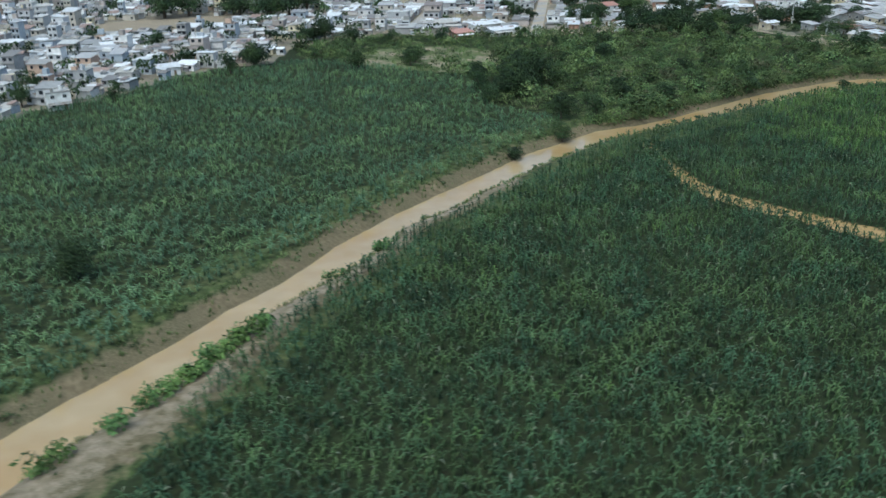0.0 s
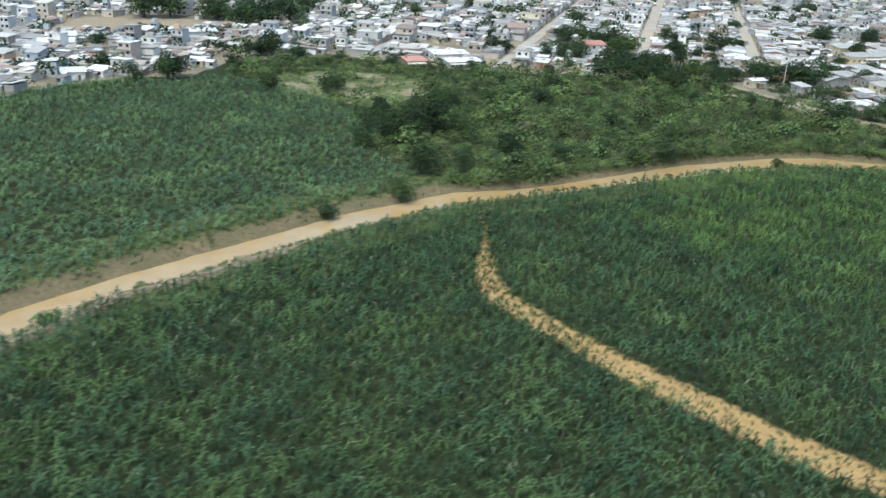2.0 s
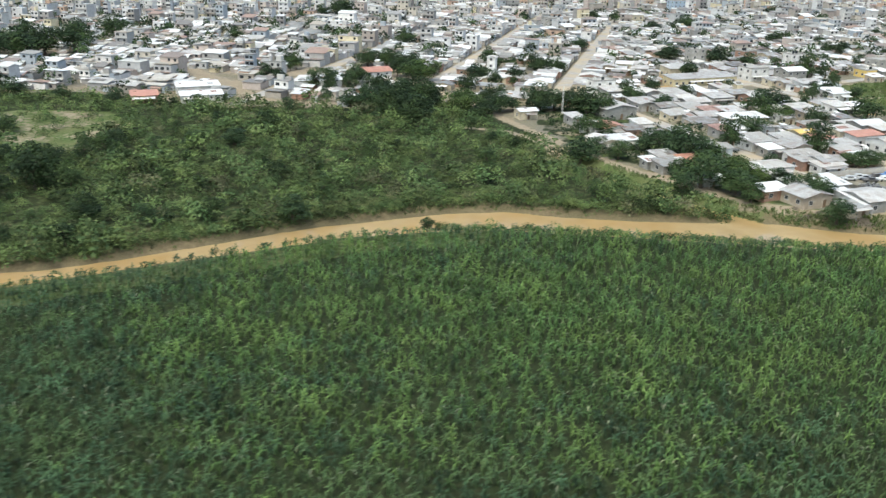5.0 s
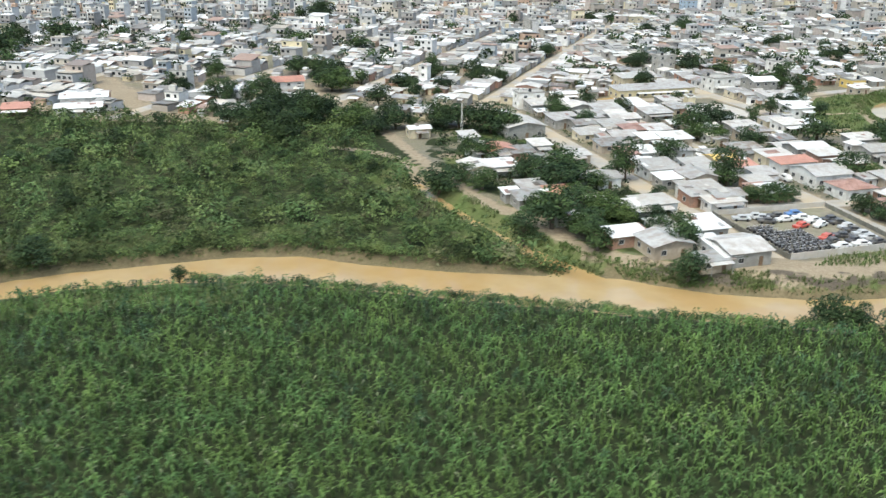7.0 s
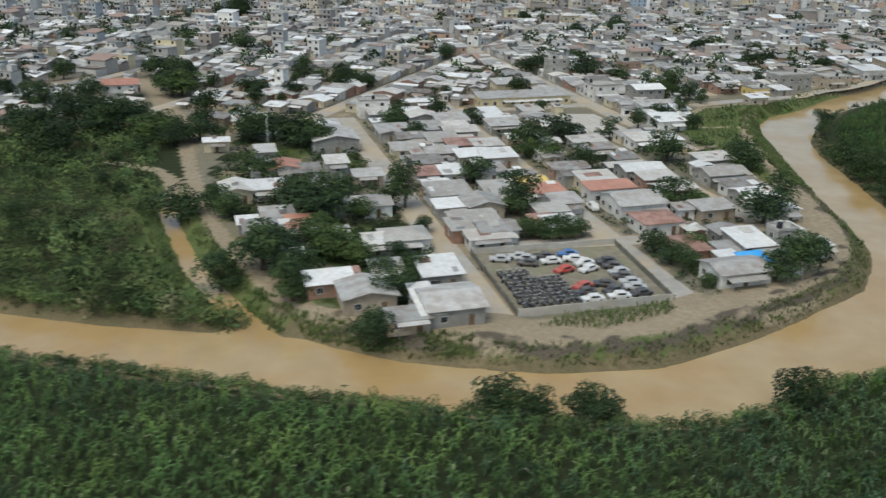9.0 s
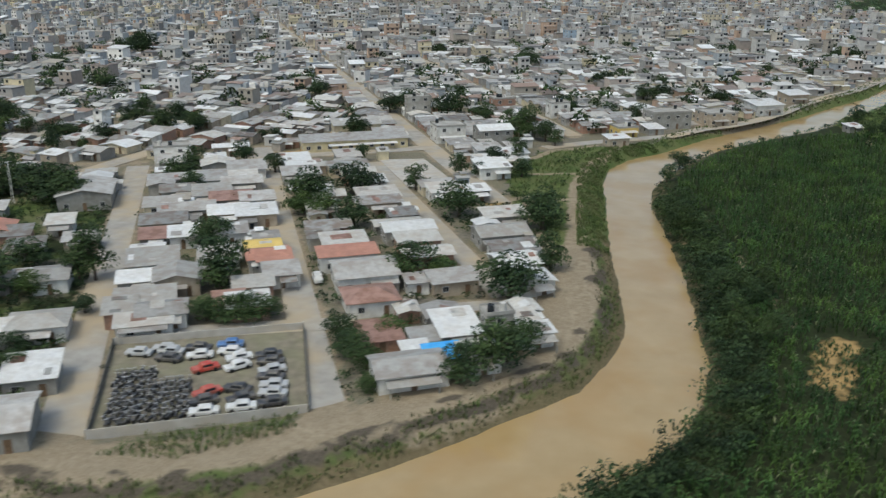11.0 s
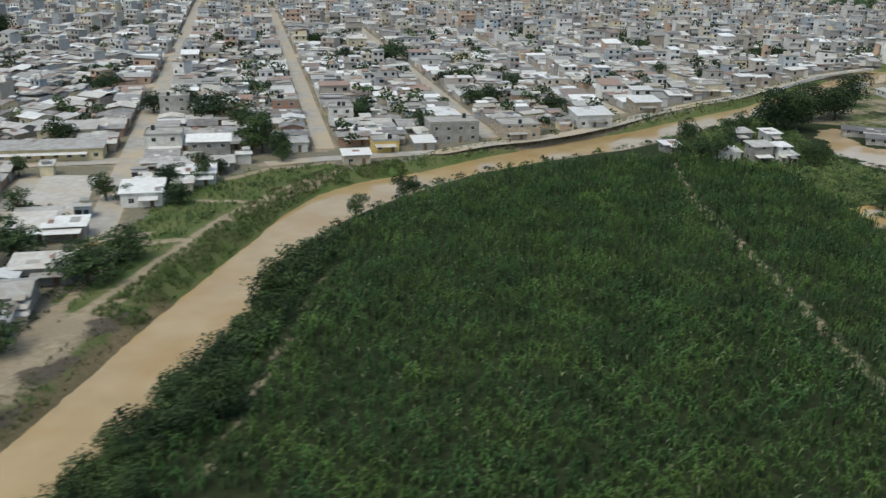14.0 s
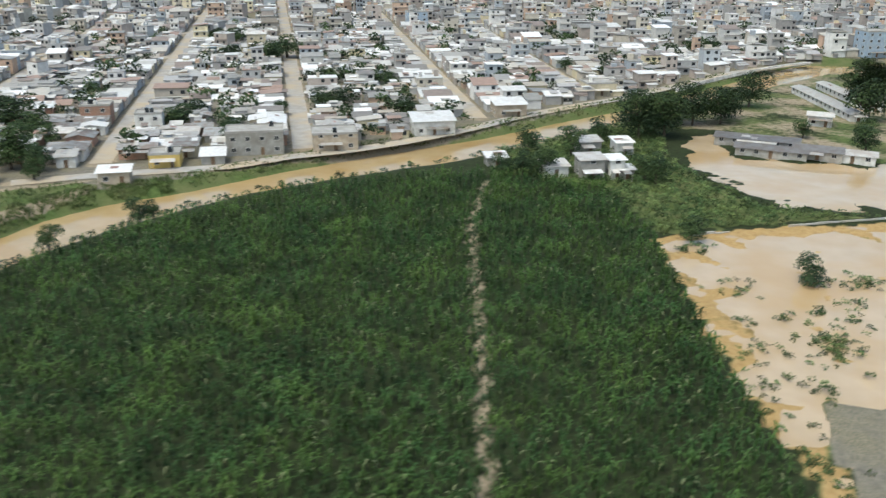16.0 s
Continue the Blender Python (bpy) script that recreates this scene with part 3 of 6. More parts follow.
    rut = np.maximum(rut, 0.8 * np.maximum(0, 1.2 - np.abs(distance(P, NORTH_B) - 5.9 + 0.6 * lumps(P, 9.0)) / 0.6) * (dn < ds) * (dn < 11) * (P[:, 1] < 425) * (P[:, 0] > 220))
    rut = np.maximum(rut, inside(P, LOT) * (0.5 + 0.2 * lumps(P, 4.0)))
    n = len(xs)
    i = (np.arange(len(ys) - 1)[:, None] * n + np.arange(n - 1)).ravel()
    quads = np.stack((i, i + 1, i + 1 + n, i + n), 1)
    z = z + hills
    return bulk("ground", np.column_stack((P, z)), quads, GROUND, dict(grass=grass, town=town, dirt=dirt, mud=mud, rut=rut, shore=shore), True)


tagged(sheet(), "flat river plain of soil with painted shade under plants, grass, sand and dust", "ground", kind="structure")


def ribbon(name, left, right, z, material, label, category):
    """A flat strip between two lines of equally many points."""
    n = len(left)
    verts = np.array([(*p, z) for p in left] + [(*p, z) for p in right])
    i = np.arange(n - 1)
    return tagged(bulk(name, verts, np.stack((i, i + n, i + n + 1, i + 1), 1), material), label, category, kind="structure")


def evenly(line, n):
    q = xy(line)
    s = np.concatenate(([0], np.cumsum(np.hypot(*np.diff(q, axis=0).T))))
    t = np.linspace(0, s[-1], n)
    return np.stack((np.interp(t, s, q[:, 0]), np.interp(t, s, q[:, 1])), 1)


nb, sb = evenly(NORTH, 160), evenly(SOUTH, 160)
mid = (nb + sb) / 2
ribbon("water", mid + (nb - mid) * 1.5, mid + (sb - mid) * 1.5, WATERLINE, WATER, "broad river of muddy ochre water in flood", "river")
cc = evenly(CANAL, 20)
side = np.stack((-np.gradient(cc[:, 1]), np.gradient(cc[:, 0])), 1)
side /= np.hypot(*side.T)[:, None]
ribbon("water", cc - side * 8, cc + side * 8, WATERLINE + 0.01, WATER, "side canal of muddy ochre water", "canal")


def pond(name, outline, z, material, label):
    bm = bmesh.new()
    bm.faces.new([bm.verts.new((*p, z)) for p in outline])
    me = bpy.data.meshes.new(name)
    bm.to_mesh(me)
    bm.free()
    me.materials.append(material)
    return tagged(new(name, me), label, "flood water", kind="structure")


pond("water", LAGOON_A, -0.35, FLOOD, "pale brown flooded lagoon")
pond("water", LAGOON_B, -0.36, FLOOD, "pale brown flood water over a low meadow")

# ---------- streets ----------
for k, ((x0, y0), (x1, y1), half) in enumerate(STREETS):
    a, b = np.array((x0, y0)), np.array((x1, y1))
    d = (b - a) / np.hypot(*(b - a))
    s = np.array((-d[1], d[0])) * half
    pts = evenly([a, b], max(2, int(np.hypot(*(b - a)) / 20)))
    ribbon("road", pts + s, pts - s, 0.09 + 0.006 * k, STREET, "dusty grey concrete street between houses", "street")

q = evenly(RIVER_ROAD, 60)
t = np.gradient(q, axis=0)
s = np.stack((-t[:, 1], t[:, 0]), 1) / np.hypot(*t.T)[:, None] * 2.6
ribbon("road", q + s, q - s, 0.2, STREET, "pale grey riverside street above the river", "street")

# ---------- helpers for things ----------


def box(bm, x, y, z, w, d, h, turn=0.0):
    """A box that stands on z, with its middle at x, y."""
    m = pose(x, y, z + h / 2, 0, 0, turn) @ Matrix.Diagonal((w, d, h, 1))
    return bmesh.ops.create_cube(bm, size=1, matrix=m)["verts"]


def part(name, bm, material, parent, label="", m=None):
    """Links a bmesh, or a mesh that exists already, as one mesh object under a thing or a part."""
    me = bm
    if isinstance(bm, bmesh.types.BMesh):
        me = bpy.data.meshes.new(name)
        bm.to_mesh(me)
        bm.free()
        me.materials.append(material)
    ob = new(name, me)
    ob.parent = parent
    if m is not None:
        ob.matrix_basis = m
    return tagged(ob, label)


def thing(name, m, label, category, group=""):
    ob = new(name)
    ob.matrix_basis = m
    return tagged(ob, label, category, group)


def scatter(rng, outline, step, jitter=0.45):
    """Uneven points about a step apart inside an outline."""
    q = xy(outline)
    lo, hi = q.min(0), q.max(0)
    X, Y = np.meshgrid(np.arange(lo[0], hi[0], step), np.arange(lo[1], hi[1], step))
    P = np.stack((X.ravel(), Y.ravel()), 1)
    P += rng.uniform(-jitter, jitter, P.shape) * step
    return P[inside(P, outline)]


def planted(name, templates, P, scale, material, rng, label, category, z=None, drift=0.0, sway=0.35):
    """One object of many plants: each a turned and scaled copy of one of the templates."""
    allv, allq, tone, at = [], [], [], 0
    pick = rng.integers(0, len(templates), len(P))
    z = height(P) if z is None else z
    for k, (tv, tq) in enumerate(templates):
        sel = np.nonzero(pick == k)[0]
        if not len(sel):
            continue
        a, s = rng.uniform(0, 2 * np.pi, len(sel)), scale[sel]
        c, n = np.cos(a), np.sin(a)
        x = (tv[None, :, 0] * c[:, None] - tv[None, :, 1] * n[:, None]) * s[:, None] + P[sel, 0, None]
        y = (tv[None, :, 0] * n[:, None] + tv[None, :, 1] * c[:, None]) * s[:, None] + P[sel, 1, None]
        zz = tv[None, :, 2] * s[:, None] * rng.uniform(0.85, 1.15, len(sel))[:, None] + z[sel, None]
        allv.append(np.stack((x, y, zz), 2).reshape(-1, 3))
        allq.append((tq[None] + (np.arange(len(sel)) * len(tv))[:, None, None]).reshape(-1, 4) + at)
        own = rng.uniform(0, 1, len(sel))
        if drift:
            own = np.clip(0.5 + sway * lumps(P[sel], drift, 2.5) + 0.6 * (own - 0.5), 0, 1)
        tone.append(np.repeat(own, len(tv)))
        at += len(sel) * len(tv)
    return tagged(bulk(name, np.concatenate(allv), np.concatenate(allq), material, dict(tone=np.concatenate(tone))), label, category, kind="stuff")


def blade(base, yaw, length, width, rise, droop, n=3):
    """An arching leaf as a strip of n quads, with a widest middle and a pointed tip."""
    v, q = [], []
    for i in range(n + 1):
        t = i / n
        r = length * t * (1 - 0.15 * t)
        zz = base[2] + rise * np.sin(min(1, t * 1.1) * np.pi * 0.5) - droop * t * t
        w = width * (0.35 + 2.2 * t * (1 - t) + 0.05) * (0.15 if i == n else 1)
        for sgn in (-1, 1):
            v.append((base[0] + r * np.cos(yaw) - sgn * w / 2 * np.sin(yaw), base[1] + r * np.sin(yaw) + sgn * w / 2 * np.cos(yaw), zz - 0.12 * w))
    for i in range(n):
        q.append((2 * i, 2 * i + 2, 2 * i + 3, 2 * i + 1))
    return v, q


def gather(pieces):
    V, Q, at = [], [], 0
    for v, q in pieces:
        V.extend(v)
        Q.extend([[i + at for i in f] for f in q])
        at += len(v)
    return np.array(V, float), np.array(Q, int)


def banana_template(rng, leaves=7, low=1.0):
    out = []
    lean = rng.uniform(-0.25, 0.25, 2)
    for k in range(leaves):
        yaw = k * 2.4 + rng.uniform(-0.4, 0.4)
        up = k / leaves
        out.append(blade((lean[0], lean[1], 1.5 + 0.35 * up), yaw, rng.uniform(0.95, 1.5) * (1 - 0.25 * up), rng.uniform(0.2, 0.33), 0.35 + 0.6 * up, 1.0 * (1 - up) + 0.2, 2))
    s = 0.1
    for a, b in (((-s, 0), (s, 0)), ((0, -s), (0, s))):
        out.append(([(*a, -0.3), (*b, -0.3), (b[0] + lean[0], b[1] + lean[1], 2.0), (a[0] + lean[0], a[1] + lean[1], 2.0)], [(0, 1, 2, 3)]))
    v, q = gather(out)
    v[:, 2] *= low
    return v, q


def tuft_template(rng, blades=6, tall=0.8):
    return gather([blade((*rng.uniform(-0.25, 0.25, 2), 0), rng.uniform(0, 6.28), rng.uniform(0.3, 0.7) * tall, 0.12, tall * rng.uniform(0.7, 1.2), tall * 0.35, 2) for _ in range(blades)])


def clump_template(rng, lobes, leaves, size):
    """Foliage: leaf quads strewn over and inside lobes (x, y, z, radius)."""
    V, Q = [], []
    for x, y, z, r in lobes:
        for _ in range(max(4, int(leaves * r * r))):
            d = rng.normal(size=3)
            d /= np.linalg.norm(d)
            if d[2] < -0.35:
                d[2] *= -1
            c = np.array((x, y, z)) + d * r * rng.uniform(0.72, 1.08) * np.array((1, 1, 0.85))
            n = d + rng.normal(size=3) * 0.55 + np.array((0, 0, 0.35))
            n /= np.linalg.norm(n)
            t = np.cross(n, rng.normal(size=3))
            t /= np.linalg.norm(t)
            b = np.cross(n, t)
            s = size * rng.uniform(0.6, 1.25)
            k = len(V)
            V.extend((c - t * s, c - b * s * 0.55, c + t * s, c + b * s * 0.55))
            Q.append((k, k + 1, k + 2, k + 3))
    return np.array(V, float), np.array(Q, int)


def bush_template(rng, leaves=17, size=0.31):
    lobes = [(rng.uniform(-0.9, 0.9), rng.uniform(-0.9, 0.9), rng.uniform(0.3, 1.3), rng.uniform(0.5, 0.95)) for _ in range(5)]
    return clump_template(rng, lobes, leaves, size)


def along(line, n, spread, shift):
    q = evenly(line, n)
    t = np.gradient(q, axis=0)
    s = np.stack((-t[:, 1], t[:, 0]), 1) / np.hypot(*t.T)[:, None]
    return q + s * (shift + rng.uniform(-spread, spread, n))[:, None]


# ---------- fields and scrub ----------
rng = np.random.default_rng(5)
bananas = [banana_template(rng) for _ in range(8)]
low_bananas = [banana_template(rng, 8, 0.66) for _ in range(6)]
P = scatter(rng, FIELD_SOUTH, 1.56)
keep = (distance(P, PATH_A) > np.interp(P[:, 1], (135, 160, 187, 207), (3.6, 3.4, 2.8, 1.0)) + 1.4 * lumps(P, 4.0)) & (distance(P, PATH_B) > 0.85)
keep &= (distance(P, BARE) > 4.6 + 2.0 * lumps(P, 3.0, 6.0)) & (distance(P, TRAIL) > 1.3 + 0.6 * lumps(P, 3.0)) & ~((P[:, 0] > 318) & (distance(P, SOUTH_B[7:16]) < 8.0))
P = P[keep]
size = rng.uniform(0.75, 1.15, len(P)) * (1 + 0.1 * lumps(P, 20.0))
young = 0.85 * np.clip(1.3 - distance(P, [(140, 245), (235, 255)]) / 60, 0, 1) + 0.3 * lumps(P, 14.0, 4.0)
young = young > rng.uniform(0.15, 0.85, len(P))
east = np.clip((P[:, 0] - 285) / 40, 0, 1) > rng.uniform(0, 1, len(P))
young &= ~east
planted("banana_field", bananas, P[~young & ~east], size[~young & ~east], BANANA, rng, "dense dark green banana plantation with broad arching leaves", "plantation", drift=5.0, sway=0.45)
planted("banana_field", bananas, P[young], size[young], FRESH, rng, "stand of fresher yellow-green banana plants in the plantation", "plantation", drift=5.0, sway=0.45)
planted("banana_field", bananas, P[east], size[east], EAST, rng, "deep green banana plantation inside the river bend", "plantation", drift=5.0, sway=0.45)
P = scatter(rng, FIELD_NORTH, 2.1)
planted("banana_field", low_bananas, P, rng.uniform(0.8, 1.35, len(P)) * (1 + 0.15 * lumps(P, 9.0)), CANE, rng, "fresher green banana field across the river", "plantation", drift=11.0)
bushes = [bush_template(rng) for _ in range(8)]
thickets = [bush_template(rng, 46, 0.16) for _ in range(6)]
P = scatter(rng, SCRUB_AREA, 3.1)
bare = (inside(P, CLEARING) & (lumps(P, 5.0, 1.5) > -0.45)) | (lumps(P, 6.0, 7.0) < -0.55)
P = P[~bare & (distance(P, CANAL_TRACK) > 3.0) & (distance(P, CANAL) > np.interp(np.hypot(P[:, 0] - 211, P[:, 1] - 308), (0, 25, 60), (8.0, 4.6, 3.8)))]
P = np.concatenate((P, along(NORTH_A[14:], 210, 1.2, 2.4)))
size = rng.uniform(0.85, 1.75, len(P)) * np.where(rng.uniform(0, 1, len(P)) < 0.16, 1.9, 1) * (1.05 + 0.3 * lumps(P, 13.0))
dead = rng.uniform(0, 1, len(P)) < 0.12 + 0.08 * lumps(P, 11.0, 2.0)
pale = ~dead & (rng.uniform(0, 1, len(P)) < 0.2 + 0.15 * lumps(P, 8.0, 5.0))
planted("scrub", thickets, P[pale], size[pale], YELLOWSCRUB, rng, "fresh yellow-green bushes among the thorn scrub", "scrub")
dark = ~dead & ~pale
planted("scrub", thickets, P[dark], size[dark], SCRUB, rng, "dense olive green thorn scrub on the river bank", "scrub", drift=6.0, sway=0.6)
planted("scrub", thickets, P[dead], 0.85 * size[dead], DRYBUSH, rng, "dry brown thorn bushes among the green scrub", "scrub")
P = scatter(rng, CLEARING, 6.5)
planted("scrub", bushes, P, rng.uniform(0.6, 1.5, len(P)), SCRUB, rng, "scattered bushes in a dry grass clearing", "scrub")
# bushes on the field's side of the bend and along the water
edge = evenly(SOUTH, 700)
P = edge + rng.normal(0, 1.2, edge.shape) + np.array((1.5, -2.8))
P = P[(P[:, 0] > 60) & (P[:, 1] < 620) & ~inside(P, RIVER)]
planted("bank_shrubs", bushes, P, rng.uniform(0.4, 0.95, len(P)), TREELEAF, rng, "dark shrubs along the plantation's river bank", "shrubs")
P = along(SOUTH_A[22:] + SOUTH_B[:8], 420, 1.3, -1.1)
P = P[~inside(P, RIVER)]
planted("bank_shrubs", thickets, P, rng.uniform(0.6, 1.35, len(P)), SCRUB, rng, "tall green bushes leaning over the river bend", "shrubs", drift=5.0)
strip = SOUTH_B[7:16]
q = evenly(strip, 620)
t = np.gradient(q, axis=0)
P = q + np.stack((t[:, 1], -t[:, 0]), 1) / np.hypot(*t.T)[:, None] * rng.uniform(0.8, 9.0, 620)[:, None]
P = P[~inside(P, RIVER) & (distance(P, TRAIL) > 1.2)]
planted("bank_shrubs", thickets, P, rng.uniform(0.7, 1.5, len(P)) * np.where(rng.uniform(0, 1, len(P)) < 0.15, 1.6, 1), TREELEAF, rng, "belt of dark tangled shrubs beside the bend", "shrubs")

# grass on the levee's slope, the canal banks and the river's sandy edges
tufts = [tuft_template(rng) for _ in range(6)]


P = np.concatenate((along(NORTH_B[:16], 900, 1.9, 2.4), along([(204.0, 321.0), (215.0, 313.0), (228.0, 310.0), (246.0, 310.5)], 900, 2.2, 0.0), along(NORTH_B[16:] + NORTH_C[:2], 4200, 3.6, 4.0), along(NORTH_C[:9], 2600, 3.4, 4.2), along(CANAL, 700, 1.6, 4.6), along(CANAL, 700, 1.6, -4.6), along(NORTH_A[3:], 1500, 3.0, 3.5), along(SOUTH_A[3:20], 700, 1.5, -2.0)))
P = P[~inside(P, RIVER) & (lumps(P, 3.0, 2.0) > -0.45)]
planted("bank_grass", tufts, P, rng.uniform(0.5, 1.3, len(P)), GRASS, rng, "rough green and straw grass on the river banks", "grass")
P = along(NORTH_B[:17], 1300, 2.4, 2.8)
P = P[~inside(P, RIVER) & (lumps(P, 3.5, 4.0) > -0.3)]
planted("bank_grass", tufts, P, rng.uniform(0.3, 0.9, len(P)), DRYBUSH, rng, "dry brown weeds and rubble grass on the levee's slope", "grass")
P = np.concatenate((along(NORTH_C[:7], 130, 2.0, 2.4), along(NORTH_A[3:], 240, 1.6, 3.2), along(SOUTH_A[10:20], 40, 0.8, -1.0)))
P = P[lumps(P, 4.0, 5.0) > 0.3]
planted("bank_shrubs", bushes, P, rng.uniform(0.35, 0.95, len(P)), SCRUB, rng, "low green bushes at the water's edge", "shrubs")
P = np.array([(-44, 98), (-41, 103), (-39.5, 107), (-38, 110), (-36, 113), (-34.5, 116), (-33, 119), (-31.5, 122), (-29.5, 125), (-37, 112), (-35, 117), (-30, 123), (-50, 90), (-49, 91.5), (-20, 146), (-12, 160)], float)
P = np.repeat(P, 5, 0) + rng.normal(0, 0.8, (80, 2))
planted("bank_shrubs", bushes, P, rng.uniform(0.8, 1.5, len(P)), FRESH, rng, "row of leafy green bushes on a river bar", "shrubs")
q = np.concatenate((along(PATH_A[:7], 1150, 3.8, 0.0), along(PATH_A[6:], 420, 4.4, 0.0), along(PATH_B, 620, 1.2, 0.0), along(TRAIL, 520, 1.8, 0.0), along(BARE, 330, 4.6, 0.0)))
planted("path_weeds", tufts, q, rng.uniform(0.4, 1.25, len(q)), BANANA, rng, "weeds and grass growing into the muddy paths", "grass")
P = scatter(rng, GREEN, 1.5)
P = P[(np.min([distance(P, m) for m in GREEN_TRACKS], 0) > 1.8) & (distance(P, LEVEE_ROAD) > 3.5)]
planted("meadow_grass", tufts, P, rng.uniform(0.7, 1.8, len(P)), GRASS, rng, "tall rough grass on the open ground by the levee", "grass", drift=5.0)
P = P[lumps(P, 4.5, 1.0) > 0.35]
planted("bank_shrubs", bushes, P, rng.uniform(0.3, 0.75, len(P)), SCRUB, rng, "green bushes on the open ground by the levee", "shrubs")
P = scatter(rng, SPIT, 1.7)
planted("scrub", bushes, P, rng.uniform(0.4, 1.0, len(P)), SCRUB, rng, "green reeds and bushes on the low river spit", "scrub")
P = np.concatenate([np.array(c) + rng.normal(0, s, (n, 2)) for c, s, n in MEADOW])
planted("scrub", bushes, P, rng.uniform(0.3, 0.7, len(P)), SCRUB, rng, "tufts of green weed standing in flood water", "scrub", z=np.full(len(P), -0.5))

# ---------- trees ----------


def limb(bm, a, b, r0, r1):
    a, b = Vector(a), Vector(b)
    m = Matrix.Translation((a + b) / 2) @ (b - a).to_track_quat("Z", "Y").to_matrix().to_4x4()
    bmesh.ops.create_cone(bm, segments=7, radius1=r0, radius2=r1, depth=(b - a).length, cap_ends=True, matrix=m)


def make_tree(seed, tall, wide, label, leaves=820, leaf=None):
    g = np.random.default_rng(seed)
    ob = thing("tree", pose(0, 0, -100), label, "tree", "trees of the town")
    bm = bmesh.new()
    fork = tall * 0.35
    limb(bm, (0, 0, -0.2), (0.1, 0, fork), 0.26, 0.18)
    lobes = []
    for k in range(9):
        yaw, out = k * 0.7 + g.uniform(-0.3, 0.3), wide * g.uniform(0.3, 0.62)
        tip = (np.cos(yaw) * out, np.sin(yaw) * out, tall * g.uniform(0.28, 0.78))
        limb(bm, (0.1, 0, fork - 0.1), tip, 0.12, 0.04)
        lobes.append((*tip, wide * g.uniform(0.34, 0.52)))
    lobes.append((0, 0, tall * 0.8, wide * 0.42))
    lobes.append((0.1, 0, tall * 0.5, wide * 0.52))
    lobes.append((0.5, 0.4, tall * 0.27, wide * 0.5))
    lobes.append((-0.5, -0.3, tall * 0.25, wide * 0.45))
    part("trunk", bm, BARK, ob)
    v, q = clump_template(g, lobes, leaves / wide ** 2, 0.079 * wide * (520 / leaves) ** 0.5)
    me = bulk("crown", v, q, leaf or TREELEAF, dict(tone=np.full(len(v), g.uniform(0.15, 0.85))))
    me.parent = ob
    return ob


TREES = [make_tree(11, 6.5, 3.4, "broad dark green mango tree beside houses"), make_tree(12, 5.5, 2.8, "rounded dark green tree in a yard"),
         make_tree(13, 8.5, 3.6, "tall dark green tree above the roofs"), make_tree(14, 4.2, 2.4, "small dark green tree by a house"), make_tree(15, 7.5, 4.4, "wide spreading dark green tree"), make_tree(16, 8.0, 5.0, "large dense round dark green tree by the water", 1500),
         make_tree(17, 7.0, 4.4, "spreading fresh green tree in a yard", 820, LIGHTLEAF), make_tree(18, 5.2, 2.8, "small fresh green tree beside a house", 760, LIGHTLEAF)]
TREE_SPOTS, PLANTED = [], set()
TREE_WIDTHS = (3.4, 2.8, 3.0, 2.4, 4.4, 5.0, 4.4, 2.8)


def tree(x, y, kind=0, size=1.0, flat=1.0, turn=None):
    g = random.Random(int(x * 7 + y * 13))
    z = float(height(np.array([(x, y)]))[0])
    TREE_SPOTS.append((x, y, 1.9 * size * TREE_WIDTHS[kind]))
    m = pose(x, y, z, 0, 0, g.uniform(0, 360) if turn is None else turn)
    if kind in PLANTED:
        t = copy_thing(TREES[kind], m)
    else:
        t = TREES[kind]
        t.matrix_basis = m
        PLANTED.add(kind)
    size *= 1.25
    t.scale = (size, size * g.uniform(0.9, 1.1), size * flat * g.uniform(0.9, 1.05))
    return t


for x, y, kind, size in ((32.6, 298, 4, 1.3), (27, 304, 0, 1.2), (22.6, 286, 4, 1.0), (14, 294, 1, 1.2), (37, 327, 2, 0.9), (41, 300, 0, 0.9), (47, 259, 1, 0.9), (36, 255, 4, 0.9), (99, 425, 4, 1.3), (108, 423, 0, 1.3), (114, 421, 4, 1.2), (-52, 414, 4, 1.3), (-60, 408, 0, 1.2), (-73, 353, 0, 1.3), (-80, 340, 1, 1.2), (60, 262, 3, 0.9), (72, 276, 1, 0.9), (84, 285, 3, 1.0)):
    tree(x, y, kind, size)
g = np.random.default_rng(77)
P = scatter(g, SCRUB_AREA, 15.0)
P = P[~inside(P, CLEARING) & (distance(P, NORTH) > 6) & (distance(P, CANAL) > 7)]
for x, y in P:
    if g.uniform() < 0.6:
        tree(round(x, 1), round(y, 1), int(g.integers(0, 5)), g.uniform(0.35, 0.75))

# ---------- houses ----------
def unit_mesh(name, material, w, d, h):
    bm = bmesh.new()
    box(bm, 0, 0, 0, w, d, h)
    me = bpy.data.meshes.new(name)
    bm.to_mesh(me)
    bm.free()
    me.materials.append(material)
    return me


def frame_mesh():
    bm = bmesh.new()
    for x in (-0.6, 0.6):
        box(bm, x, 0, 0, 0.1, 0.12, 1.2)
    for z in (0, 1.1):
        box(bm, 0, 0, z, 1.3, 0.14, 0.1)
    box(bm, 0, 0, 0, 0.05, 0.1, 1.2)
    me = bpy.data.meshes.new("window")
    bm.to_mesh(me)
    bm.free()
    me.materials.append(FRAMEP)
    return me


WINDOW, PANE, DOOR = frame_mesh(), unit_mesh("pane", DARKGLASS, 1.15, 0.05, 1.08), unit_mesh("door", DOORP, 0.95, 0.1, 2.05)
POST = unit_mesh("porch_post", CONCRETE, 0.12, 0.12, 1.0)
GRID_TURN = math.degrees(math.atan2(0.48, 0.877))
WEST_TURN = math.degrees(math.atan2(-0.15, 0.989))


